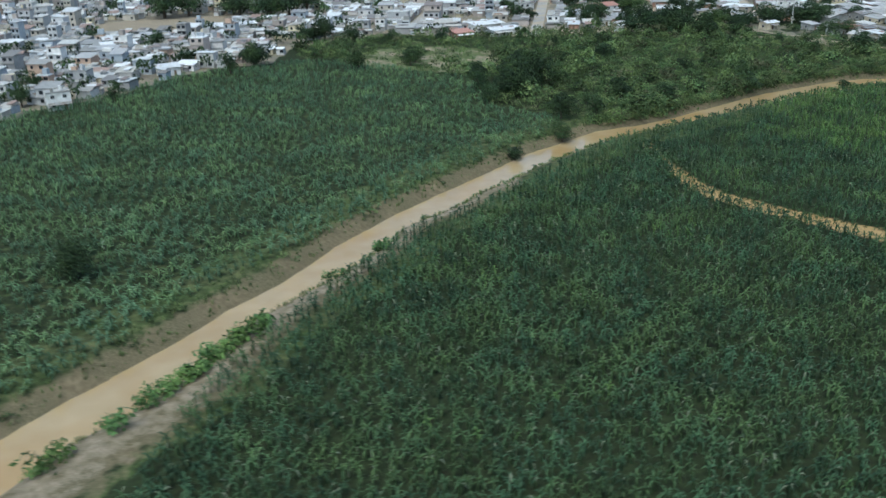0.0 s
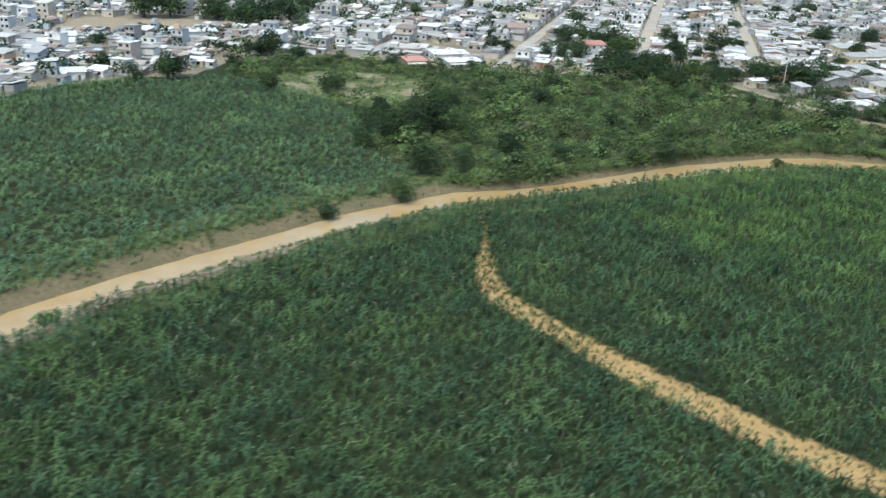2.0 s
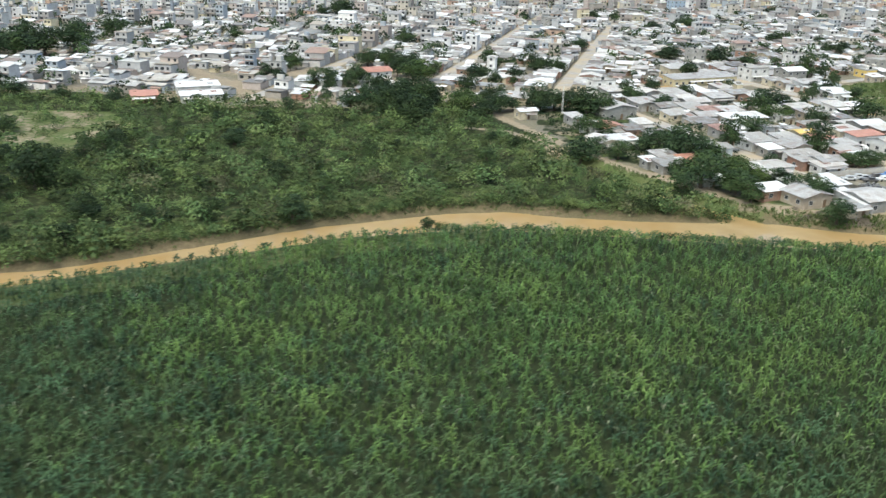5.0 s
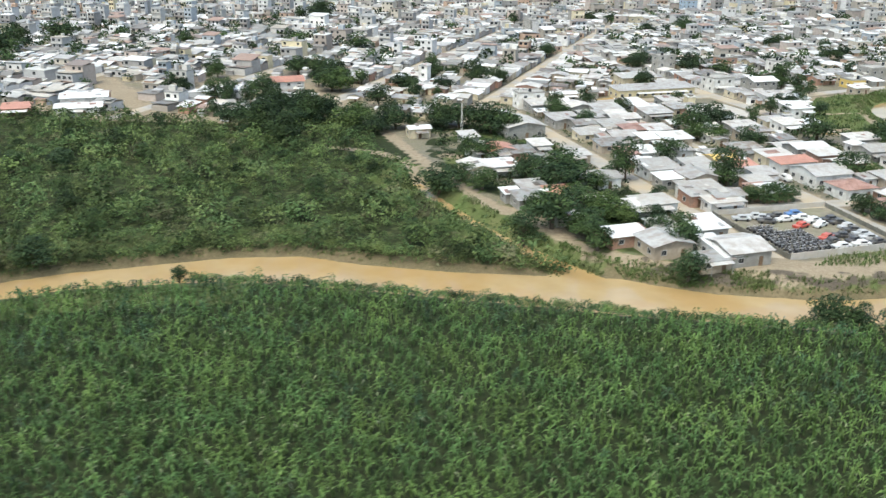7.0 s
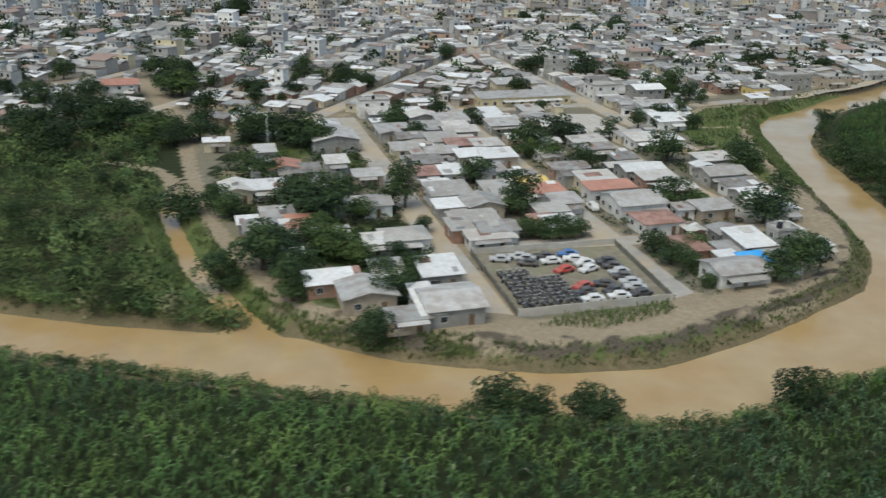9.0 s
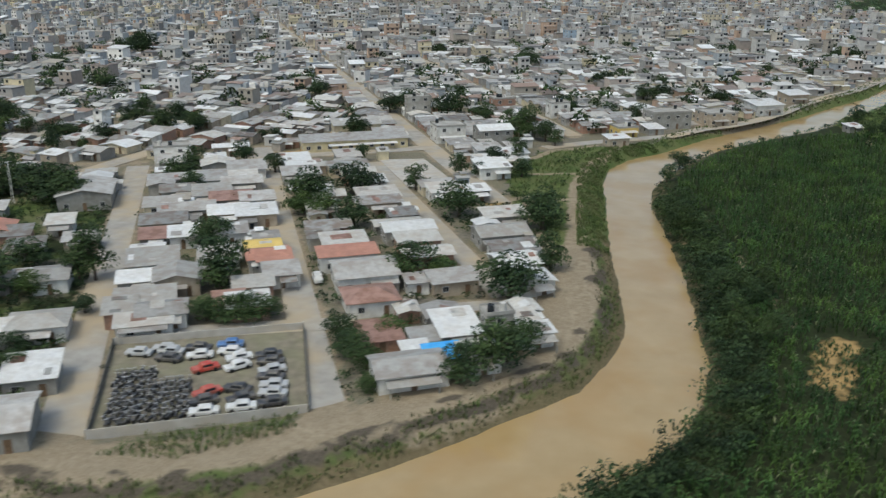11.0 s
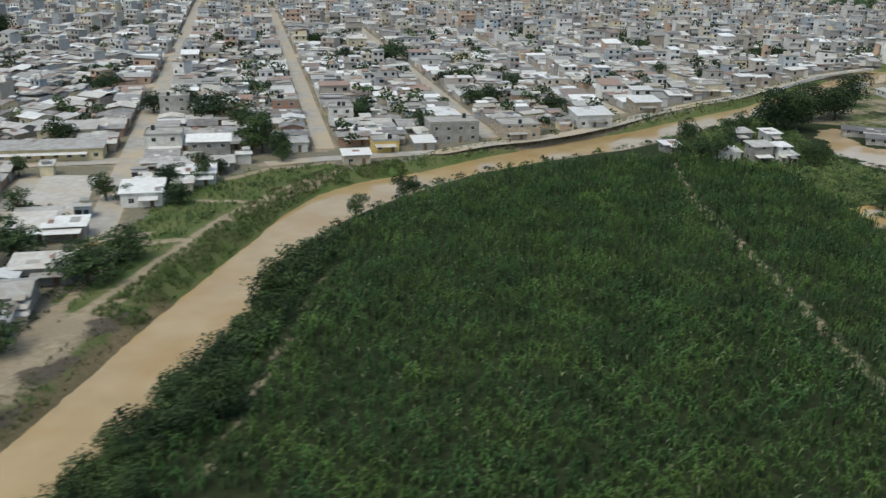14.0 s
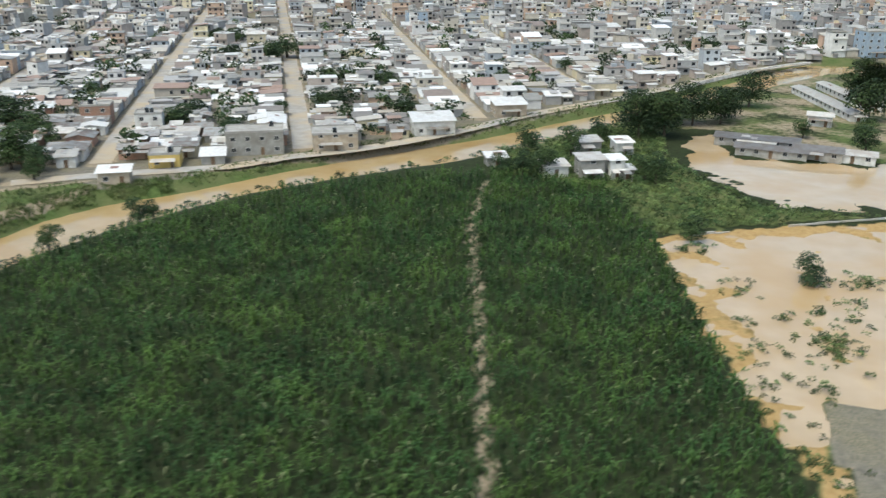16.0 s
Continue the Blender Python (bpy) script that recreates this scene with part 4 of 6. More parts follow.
def roof_bmesh(kind, w, d, h, lift):
    """A sheet roof with its eaves at h: one ridge along the depth, one along the width, one slope, hipped, or flat with a parapet."""
    bm = bmesh.new()
    o = 0.55
    if kind == "flat":
        box(bm, 0, 0, h, w + 0.3, d + 0.3, 0.18)
        for x in (-1, 1):
            box(bm, x * (w / 2 + 0.05), 0, h + 0.18, 0.14, d + 0.2, 0.4)
            box(bm, 0, x * (d / 2 + 0.05), h + 0.18, w - 0.06, 0.14, 0.4)
        return bm
    W, D = w / 2 + o, d / 2 + o
    if kind == "ridge_d":
        outline = [(-W, -D, 0), (0, -D, lift), (W, -D, 0), (W, D, 0), (0, D, lift), (-W, D, 0)]
        faces = [(0, 1, 4, 5), (1, 2, 3, 4)]
    elif kind == "ridge_w":
        outline = [(-W, -D, 0), (-W, 0, lift), (-W, D, 0), (W, D, 0), (W, 0, lift), (W, -D, 0)]
        faces = [(0, 5, 4, 1), (1, 4, 3, 2)]
    elif kind == "hip":
        r = max(0.3, W - D * 0.8)
        outline = [(-W, -D, 0), (W, -D, 0), (W, D, 0), (-W, D, 0), (-r, 0, lift), (r, 0, lift)]
        faces = [(0, 1, 5, 4), (1, 2, 5), (2, 3, 4, 5), (3, 0, 4)]
    else:
        outline = [(-W, -D, 0), (W, -D, 0), (W, D, lift), (-W, D, lift)]
        faces = [(0, 1, 2, 3)]
    for f in faces:
        low = [bm.verts.new((outline[k][0], outline[k][1], outline[k][2] + h - 0.02)) for k in f]
        high = [bm.verts.new((v.co.x, v.co.y, v.co.z + 0.1)) for v in low]
        bm.faces.new(high)
        bm.faces.new(low[::-1])
        for a in range(len(f)):
            n = (a + 1) % len(f)
            bm.faces.new((low[a], low[n], high[n], high[a]))
    return bm


def house(x, y, w, d, h=2.9, roof="ridge_w", top=None, wall=None, turn=None, label="", lift=None, category="house", name="house", porch=True):
    """One house with its wall, roof, door and windows, turned to the street grid."""
    g = random.Random(int(x * 31 + y * 17))
    turn = GRID_TURN if turn is None else turn
    top, wall = top or g.choice(ROOFS[:4]), wall or g.choice(WALLS)
    z = float(height(np.array([(x, y)]))[0])
    ob = thing(name, pose(x, y, z, 0, 0, turn), label or "single-storey block house with a sheet metal roof", category, "houses of the town")
    lift = lift if lift is not None else {"flat": 0.0, "slope": d * 0.12}.get(roof, min(w, d) * 0.14)
    bm = bmesh.new()
    vs = box(bm, 0, 0, -0.3, w, d, h + 0.3)
    if roof == "slope":
        for v in vs:
            if v.co.z > h - 0.1 and v.co.y > 0:
                v.co.z += lift * 0.86
    if roof in ("ridge_d", "ridge_w"):
        e = bmesh.ops.bisect_plane(bm, geom=bm.verts[:] + bm.edges[:] + bm.faces[:], plane_co=(0, 0, 0), plane_no=(1, 0, 0) if roof == "ridge_d" else (0, 1, 0))["geom_cut"]
        for v in e:
            if isinstance(v, bmesh.types.BMVert) and v.co.z > h - 0.1:
                v.co.z += lift * 0.9
    part("wall", bm, wall, ob)
    part("roof", roof_bmesh(roof, w, d, h, lift), CONCRETE if roof == "flat" else top, ob)
    for level in range(max(1, round(h / 3.0))):
        base = 0.95 + 2.9 * level
        for sx, sy, length in ((0, -1, w), (-1, 0, d)):
            n = max(1, int(length / 3.4))
            for k in range(n):
                off = (k + 0.5) / n * length - length / 2
                px, py = (off, sy * d / 2) if sy else (sx * w / 2, off)
                face = 0 if sy else 90
                if level == 0 and sy and k == n // 2:
                    part("door", DOOR, None, ob, m=pose(px, py, 0.02, 0, 0, face))
                    continue
                win = part("window", WINDOW, None, ob, m=pose(px, py, base, 0, 0, face))
                part("pane", PANE, None, win, m=pose(0, 0, 0.06))
    RECTS.append((x, y, w, d, turn))
    if roof != "flat" and g.random() < 0.75:
        for k in range(g.randint(1, 2) if roof != "hip" else 0):
            bm = bmesh.new()
            a, b = g.uniform(0.8, 2.6), g.uniform(1.0, 2.8)
            cx, cy = g.uniform(-0.5, 0.5) * (w - a), g.uniform(-0.5, 0.5) * (d - b)
            side = {"ridge_w": 1 - abs(cy) / (d / 2), "ridge_d": 1 - abs(cx) / (w / 2), "slope": 0.5 + cy / d, "hip": 0}.get(roof, 0)
            for v in box(bm, cx, cy, h + lift * side + 0.09, a, b, 0.05):
                dx, dy = v.co.x - cx, v.co.y - cy
                v.co.z += lift * {"ridge_w": -dy * (1 if cy > 0 else -1) / (d / 2), "ridge_d": -dx * (1 if cx > 0 else -1) / (w / 2), "slope": dy / d}.get(roof, 0)
            part("roof_sheet", bm, g.choice((OLDZINC, ZINC, WHITEROOF, RUSTROOF, PALEROOF)), ob)
    if porch and g.random() < 0.7:
        a, b, low = w * g.uniform(0.45, 0.95), g.uniform(1.4, 2.6), min(h, 2.5)
        cx = g.uniform(-0.5, 0.5) * (w - a)
        bm = bmesh.new()
        for v in box(bm, cx, -d / 2 - b / 2 - 0.1, low - 0.35, a, b, 0.07):
            v.co.z += 0.35 * (v.co.y + d / 2 + b) / b
        part("porch_roof", bm, g.choice(ROOFS[:4]), ob, "low sheet metal porch roof")
        for k in (-0.45, 0.45):
            part("porch_post", POST, None, ob, m=pose(cx + k * a, -d / 2 - b + 0.1, -0.2) @ Matrix.Diagonal((1, 1, low - 0.1, 1)))
    if roof == "flat":
        for k in range(g.randint(1, 3)):
            bm = bmesh.new()
            bmesh.ops.create_cone(bm, segments=10, radius1=0.6, radius2=0.55, depth=1.3, cap_ends=True, matrix=pose(g.uniform(-0.35, 0.35) * w, g.uniform(-0.35, 0.35) * d, h + 0.83))
            part("water_tank", bm, g.choice((WHITEWALL, GREYWALL, DARKGLASS)), ob, "water tank on the flat roof")
    return ob


RECTS = []


# ---------- the quarter inside the river bend ----------
house(240.2, 319.9, 9.5, 10, 3.2, "ridge_w", ZINC, GREYWALL, lift=1.2, label="large grey shed with a curved old zinc roof", porch=False)
house(236.4, 318.3, 3.2, 10, 2.6, "slope", WHITEROOF, WHITEWALL, label="narrow white lean-to beside a grey shed", porch=False)
house(235.0, 334.3, 7.2, 7.5, 3.0, "slope", WHITEROOF, GREYWALL, label="block house with a clean white metal roof")
house(225.6, 320.1, 9, 8, 3.0, "ridge_d", ZINC, TANWALL, label="tan house with a grey zinc gable roof")
house(217.6, 323.5, 8, 5, 2.8, "slope", WHITEROOF, BRICKWALL, label="brick house with a bright white roof")
house(219.4, 327.6, 4.5, 4, 2.6, "slope", RUSTROOF, BRICKWALL, label="small brick annex with a rusty roof")
house(224.3, 350.1, 9, 7.5, 3.0, "hip", PALEROOF, WHITEWALL, label="white house with a pale hipped roof beside the street")
house(219.5, 345.7, 4.6, 5, 2.8, "slope", PALEROOF, WHITEWALL)
house(183.7, 373.7, 9.2, 6, 3.0, "slope", WHITEROOF, WHITEWALL, label="house with a bright white metal roof")
house(177.7, 371.2, 7, 9, 3.0, "ridge_d", PALEROOF, CREAMWALL, label="yellow-walled house with a pale grey roof")
house(194.5, 355.8, 6.5, 6, 2.8, "slope", ZINC, GREYWALL)
house(189.9, 350.7, 4, 4, 2.5, "slope", WHITEROOF, GREYWALL)
house(197.2, 348.7, 13, 6, 2.6, "slope", OLDZINC, GREYWALL, label="long low house with a dull zinc roof")
house(181.4, 391.9, 8.5, 8, 3.0, "ridge_d", CLAYROOF, WHITEWALL, label="house with a terracotta red gable roof")
house(175.5, 391.3, 6, 7, 2.9, "slope", ZINC, WHITEWALL)
house(183.5, 423.4, 12.5, 15, 4.0, "ridge_d", ZINC, GREYWALL, lift=1.4, label="large grey zinc-roofed warehouse")
house(192.3, 400.6, 5.5, 6, 2.9, "slope", PALEROOF, WHITEWALL)
house(212.1, 370.2, 6.2, 8, 2.9, "ridge_w", ZINC, WHITEWALL)
house(207.6, 369.0, 5, 4, 2.6, "slope", WHITEROOF, GREYWALL)
house(169.8, 406.7, 5, 6, 2.7, "slope", ZINC, GREYWALL)
house(201.8, 352.3, 6.5, 6, 2.8, "slope", CLAYROOF, TANWALL, label="tan house with a faded red roof")
house(204.7, 335.3, 6.5, 3, 2.3, "slope", WHITEROOF, GREYWALL)
house(187.8, 390.8, 6.5, 6, 2.8, "slope", OLDZINC, BRICKWALL)
house(195.6, 384.2, 7, 6, 2.6, "slope", OLDZINC, GREYWALL)
house(203.7, 391.8, 7, 5, 2.6, "slope", ZINC, TANWALL)
house(203.0, 365.7, 6, 6, 2.7, "ridge_w", OLDZINC, GREYWALL)
house(225.5, 332.9, 5.5, 5, 2.6, "slope", PALEROOF, WHITEWALL)
house(210.2, 346.4, 7, 6, 2.7, "slope", ZINC, TANWALL)
house(234.6, 312.8, 7, 4, 2.4, "slope", OLDZINC, TANWALL, label="low tan shack near the levee")
# between the first and the second street
house(226.4, 382.2, 9.5, 8, 3.0, "slope", PALEROOF, WHITEWALL)
house(229.7, 372.7, 8.5, 5, 2.8, "slope", WHITEROOF, GREYWALL)
house(236.0, 374.7, 8, 8, 3.4, "ridge_d", ZINC, TANWALL)
house(236.3, 362.9, 10, 7, 3.0, "slope", PALEROOF, WHITEWALL)
house(241.5, 359.7, 8, 6.5, 3.0, "ridge_w", ZINC, WHITEWALL)
house(234.3, 358.3, 5, 6, 3.0, "slope", PALEROOF, BRICKWALL)
house(240.9, 355.0, 9, 4.5, 2.6, "slope", PALEROOF, WHITEWALL)
house(223.6, 399.2, 5.5, 6, 2.9, "slope", WHITEROOF, WHITEWALL, label="small house with a clean white roof")
house(217.9, 396.4, 5, 6, 2.8, "slope", RUSTROOF, GREYWALL)
house(216.2, 418.4, 9, 8, 3.0, "ridge_w", ZINC, GREYWALL)
house(225.8, 416.8, 9, 6, 3.0, "slope", WHITEROOF, TANWALL)
house(213.8, 431.8, 9, 8, 3.0, "slope", PALEROOF, WHITEWALL)
house(207.0, 445.0, 9, 8, 3.0, "slope", ZINC, WHITEWALL)
house(203.7, 432.5, 8, 8, 3.0, "ridge_w", OLDZINC, GREYWALL)
house(186.8, 461.5, 9, 8, 3.0, "slope", ZINC, GREYWALL)
house(200.7, 460.9, 9, 8, 3.0, "ridge_d", PALEROOF, GREYWALL)
house(215.1, 447.3, 7, 8, 3.0, "slope", PALEROOF, TANWALL)
house(233.0, 403.4, 6.5, 6, 3.0, "slope", ZINC, WHITEWALL)
house(212.2, 414.8, 6, 6, 2.8, "slope", ZINC, GREYWALL)
# between the second and the third street
house(269.3, 386.3, 11.5, 10.5, 3.4, "ridge_w", ZINC, WHITEWALL, label="wide house with striped pale and grey metal roof")
house(263.3, 393.9, 11.5, 5, 3.6, "slope", CLAYROOF, WHITEWALL, label="house with a faded pink metal roof")
house(259.5, 402.4, 9, 6, 3.2, "slope", PALEROOF, CREAMWALL, label="cream house with a pale yellow roof")
house(274.3, 374.5, 9, 8, 3.0, "hip", RUSTROOF, WHITEWALL, label="white bungalow with a faded red hipped roof")
house(270.3, 414.2, 11, 7, 3.4, "ridge_w", WHITEROOF, GREYWALL, label="house with a broad white metal roof")
house(274.5, 407.1, 9, 5.5, 3.2, "slope", PALEROOF, BRICKWALL, label="brick house with a pale lean roof")
house(278.4, 399.6, 10, 6, 3.0, "ridge_w", PALEROOF, BRICKWALL, label="brick house with a pale curved roof")
house(257.5, 433.6, 11, 5, 3.0, "slope", OLDZINC, TANWALL, label="long tan house with a dark grey roof")
house(242.8, 461.0, 9, 8, 3.0, "ridge_w", PALEROOF, BRICKWALL)
house(249.1, 452.8, 8, 6, 2.9, "slope", WHITEROOF, GREYWALL)
house(227.8, 456.7, 10, 7, 3.0, "slope", ZINC, GREYWALL)
house(219.5, 471.5, 9, 7, 3.0, "slope", WHITEROOF, WHITEWALL)
house(241.6, 436.2, 11, 6, 3.0, "ridge_w", PALEROOF, TANWALL)
house(245.4, 426.4, 7, 5, 2.9, "slope", PALEROOF, WHITEWALL)
house(210.8, 458.3, 10, 8, 3.0, "slope", ZINC, WHITEWALL)
house(216.2, 443.7, 10, 8, 3.2, "ridge_w", ZINC, GREYWALL)
house(221.0, 428.0, 10, 6, 3.0, "slope", RUSTROOF, GREYWALL)
house(227.3, 429.5, 8, 6, 3.0, "slope", ZINC, WHITEWALL)
house(232.4, 417.6, 9, 7, 3.2, "slope", WHITEROOF, TANWALL, label="tan house with a pale sheet roof by the street")
house(244.2, 395.0, 7, 6, 3.2, "ridge_w", YELLOWP, CREAMWALL, label="house with an orange-yellow painted roof")
house(249.4, 389.1, 6.5, 5, 3.0, "slope", CLAYROOF, WHITEWALL)
house(242.2, 401.3, 5, 4, 2.8, "slope", ZINC, GREYWALL)
house(253.7, 382.7, 6.5, 6, 2.8, "slope", ZINC, WHITEWALL)
house(247.3, 390.8, 8, 7, 3.0, "ridge_w", CLAYROOF, WHITEWALL, label="white house with a faded pink roof")
house(254.4, 366.4, 7, 5.5, 2.9, "slope", WHITEROOF, BRICKWALL)
house(250.7, 366.6, 5, 5, 2.8, "slope", RUSTROOF, BRICKWALL)
# between the third street and the levee
house(296.8, 399.0, 8.5, 7.5, 3.2, "ridge_w", WHITEROOF, GREYWALL, label="house with a white ribbed metal roof")
house(300.8, 390.0, 8.5, 6.5, 3.0, "ridge_d", WHITEROOF, WHITEWALL, label="house with a white gabled metal roof")
house(290.8, 416.7, 11, 8, 3.2, "ridge_w", PALEROOF, GREYWALL, label="grey house with a pale wide roof")
house(289.4, 429.4, 10, 6, 3.4, "slope", PALEROOF, GREYWALL, label="grey house with a row of windows under a pale roof")
house(292.5, 364.1, 6.6, 8.5, 3.4, "slope", WHITEROOF, GREYWALL, label="block house with a plain white sheet roof")
house(295.8, 360.1, 5, 3.5, 2.8, "slope", OLDZINC, TANWALL)
house(292.8, 353.9, 5.2, 4.2, 2.9, "slope", BLUETARP, GREYWALL, label="shack roofed with a bright blue tarpaulin")
house(288.7, 348.6, 10.5, 7.5, 3.0, "ridge_w", ZINC, WHITEWALL, label="worn white house with patched zinc roof")
house(298.3, 354.7, 5.5, 5, 2.9, "slope", PALEROOF, WHITEWALL)
house(302.1, 370.9, 5.2, 4.2, 2.8, "slope", PALEROOF, GREYWALL)
house(305.4, 365.5, 5.2, 3.6, 2.7, "slope", WHITEROOF, WHITEWALL, label="small shack with a white flat sheet roof")
house(280.5, 360.0, 6.4, 6.5, 2.4, "slope", RUSTROOF, BRICKWALL, label="half-ruined brick shack with rusty roof sheets")
house(270.6, 448.6, 8, 7, 3.0, "slope", PALEROOF, WHITEWALL)
house(277.6, 450.3, 8, 5, 3.0, "slope", WHITEROOF, GREYWALL)
house(278.0, 476.3, 9, 8, 3.4, "slope", WHITEROOF, WHITEWALL)
house(272.5, 499.0, 8, 7, 3.2, "slope", ZINC, WHITEWALL)
house(280.7, 494.8, 9, 6, 3.2, "slope", WHITEROOF, WHITEWALL, label="house with a bright white skillion roof")
house(254.9, 520.9, 10, 9, 5.6, "flat", None, WHITEWALL, label="two-storey white concrete house with a flat roof")
house(270.7, 518.3, 11, 9, 5.6, "ridge_w", WHITEROOF, GREYWALL, label="two-storey house with a white metal roof")
# landmarks of the town
house(228.0, 501.8, 34, 8, 3.4, "slope", ZINC, PALEYELLOW, label="long single-storey pale yellow school hall with grey roof")
house(221.6, 522.5, 16, 8, 4.2, "slope", PALEROOF, CREAMWALL, label="cream hall with a pale metal roof")
house(327.0, 563.6, 15, 9, 6.0, "flat", None, GREYWALL, label="two-storey grey concrete block with rows of dark windows")
house(312.5, 543.8, 7.5, 7, 3.4, "flat", None, YELLOWP, label="small bright yellow house by the river road")
house(345.0, 575.0, 12, 10, 4.6, "flat", None, TANWALL, label="tan brick building on a street corner")
house(364.4, 601.0, 12, 9, 4.2, "slope", WHITEROOF, WHITEWALL, label="white hall with a white metal roof by the river road")
house(379.5, 632.5, 10, 8, 4.0, "slope", WHITEROOF, TANWALL, label="tan house with a white roof by the river road")
house(400.9, 679.5, 11, 9, 4.2, "flat", None, CREAMWALL, label="yellowish corner house by the river road")
house(163.2, 690.4, 11, 10, 8.5, "flat", None, GREYWALL, label="pale grey windowless concrete tower block")
house(221.6, 750.9, 9, 9, 6.5, "ridge_w", PALEROOF, CREAMWALL, label="cream house with a pale domed roof")
house(86.0, 890.5, 12, 10, 9.5, "flat", None, CREAMWALL, label="tall cream concrete block with many windows")
house(23.8, 431.0, 16, 7, 3.4, "slope", WHITEROOF, WHITEWALL, label="long white-roofed shed at the edge of town")
house(31.3, 415.5, 15, 6, 3.0, "slope", WHITEROOF, WHITEWALL, label="low white-roofed shed at the edge of the scrub")
house(71.6, 451.0, 9, 8, 4.5, "slope", WHITEROOF, WHITEWALL, label="white house at the edge of the scrub")
house(86.8, 470.8, 12, 10, 5.5, "ridge_w", CLAYROOF, WHITEWALL, label="white house with a faded red roof behind trees")
house(11.3, 410.1, 9, 7, 3, "slope", CLAYROOF, BRICKWALL, label="brick house with red roof at the edge of town")
house(-102.6, 446.3, 26, 7, 4, "slope", WHITEROOF, WHITEWALL, label="long white-roofed hall beside a flooded yard")
house(-148.0, 413.8, 12, 8, 4, "slope", WHITEROOF, WHITEWALL, label="white-roofed hall in the town")
house(-125.7, 288.6, 7.5, 7, 5.6, "flat", None, WHITEWALL, label="two-storey white house beside the banana field")
house(-104.1, 341.3, 8, 6, 3.2, "slope", WHITEROOF, WHITEWALL, label="white house beside the banana field")
house(-141.9, 398.2, 14, 8, 3.6, "slope", WHITEROOF, WHITEWALL, label="white-roofed hall near the field")
house(506.7, 819.6, 12, 10, 11.4, "flat", None, BLUEWALL, label="faded blue four-storey block with rows of windows")
house(265.4, 861.5, 12, 10, 8.6, "flat", None, BLUEWALL, label="pale blue three-storey block in the far town")
house(363.6, 1000.9, 12, 10, 11.4, "flat", None, CREAMWALL, label="tall cream block in the far town")
# the settlement on the spit and the buildings across the lagoon
house(416.3, 567.5, 6, 5, 4.8, "slope", ZINC, GREYWALL, label="two-storey white house on the river spit")
house(422.2, 569.1, 3.6, 4, 4.8, "slope", WHITEROOF, WHITEWALL, label="narrow white house with a steep white roof")
house(424.7, 569.6, 3.5, 3.5, 2.4, "slope", WHITEROOF, GREYWALL, label="small white-roofed shack on the spit")
house(407.8, 566.2, 6, 5, 2.8, "slope", PALEROOF, WHITEWALL, label="pale shack among trees on the spit")
house(391.7, 571.3, 5, 4, 2.4, "slope", WHITEROOF, GREYWALL, label="white-roofed shelter on the spit")
house(411.7, 592.8, 6, 5, 3.2, "slope", ZINC, GREYWALL, label="white house among dark trees")
house(420.6, 594.0, 4.5, 5, 3.4, "slope", WHITEROOF, WHITEWALL, label="white-roofed house among dark trees")
house(455.2, 614.3, 22, 4.5, 2.1, "slope", DARKROOF, GREYWALL, label="long low pavilion at the edge of the lagoon", turn=-6)
house(459.0, 604.5, 18, 6, 2.2, "ridge_w", DARKROOF, GREYWALL, label="long grey-roofed waterside pavilion", turn=-6)
house(470.6, 606.0, 12, 7, 2.3, "ridge_w", DARKROOF, GREYWALL, label="grey-roofed waterside house beside the lagoon", turn=-6)
house(479.0, 605.3, 11, 6, 2.2, "ridge_w", ZINC, WHITEWALL, label="white waterside house with a grey roof", turn=-6)
house(478.0, 682.0, 5, 50, 2.2, "ridge_d", PALEROOF, WHITEWALL, turn=18, label="long white two-storey school block with white roof")
house(486.0, 697.0, 4.5, 44, 2.2, "ridge_d", PALEROOF, WHITEWALL, turn=18, label="second long white school block with open galleries")
house(473.9, 649.5, 7, 6, 3.2, "ridge_w", PALEROOF, WHITEWALL, label="pale house behind the pavilions", turn=-6)
# trees in the yards, along the streets and on the spit
tree(138.5, 430.9, 4, 0.9)
tree(191.6, 462.6, 1, 1.1)
tree(216.5, 465.0, 3, 1.2)
tree(269.2, 474.3, 1, 1.0)
tree(282.7, 493.8, 2, 0.8)
tree(271.4, 549.9, 2, 0.7)
tree(291.2, 521.3, 1, 0.9)
tree(316.3, 569.1, 2, 0.8)
tree(130.9, 536.8, 0, 1.1)
tree(154.1, 522.6, 4, 1.0)
tree(15.5, 725.4, 4, 1.4)
tree(3.2, 721.1, 0, 1.3)
tree(106.9, 402.4, 4, 1.3)
tree(99.9, 400.7, 0, 1.2)
tree(110.4, 424.6, 4, 1.1)
tree(100.4, 494.9, 4, 1.1)
tree(84.7, 512.4, 0, 1.2)
tree(109.5, 497.2, 0, 0.9)
tree(76.8, 425.7, 1, 0.9)
tree(117.0, 389.6, 4, 1.3)
tree(96.0, 406.4, 0, 1.3)
tree(115.5, 435.2, 0, 1.1)
tree(93.9, 488.2, 4, 1.0)
tree(101.8, 490.7, 0, 1.0)
tree(396.5, 587.6, 0, 1.0)
tree(408.2, 587.1, 2, 0.9)
tree(412.9, 605.7, 0, 0.9)
tree(423.1, 613.0, 5, 1.35)
tree(430.1, 615.4, 5, 1.35)
tree(436.8, 636.0, 5, 1.35)
tree(444.9, 640.5, 5, 1.25)
tree(453.1, 671.4, 5, 1.15)
tree(432.3, 566.8, 0, 1.0)
tree(429.5, 568.4, 1, 1.0)
tree(405.5, 564.4, 1, 1.2)
tree(400.9, 562.8, 0, 0.9)
tree(396.0, 562.2, 1, 0.9)
tree(488.6, 660.1, 4, 1.5)
tree(488.4, 711.5, 0, 1.3)
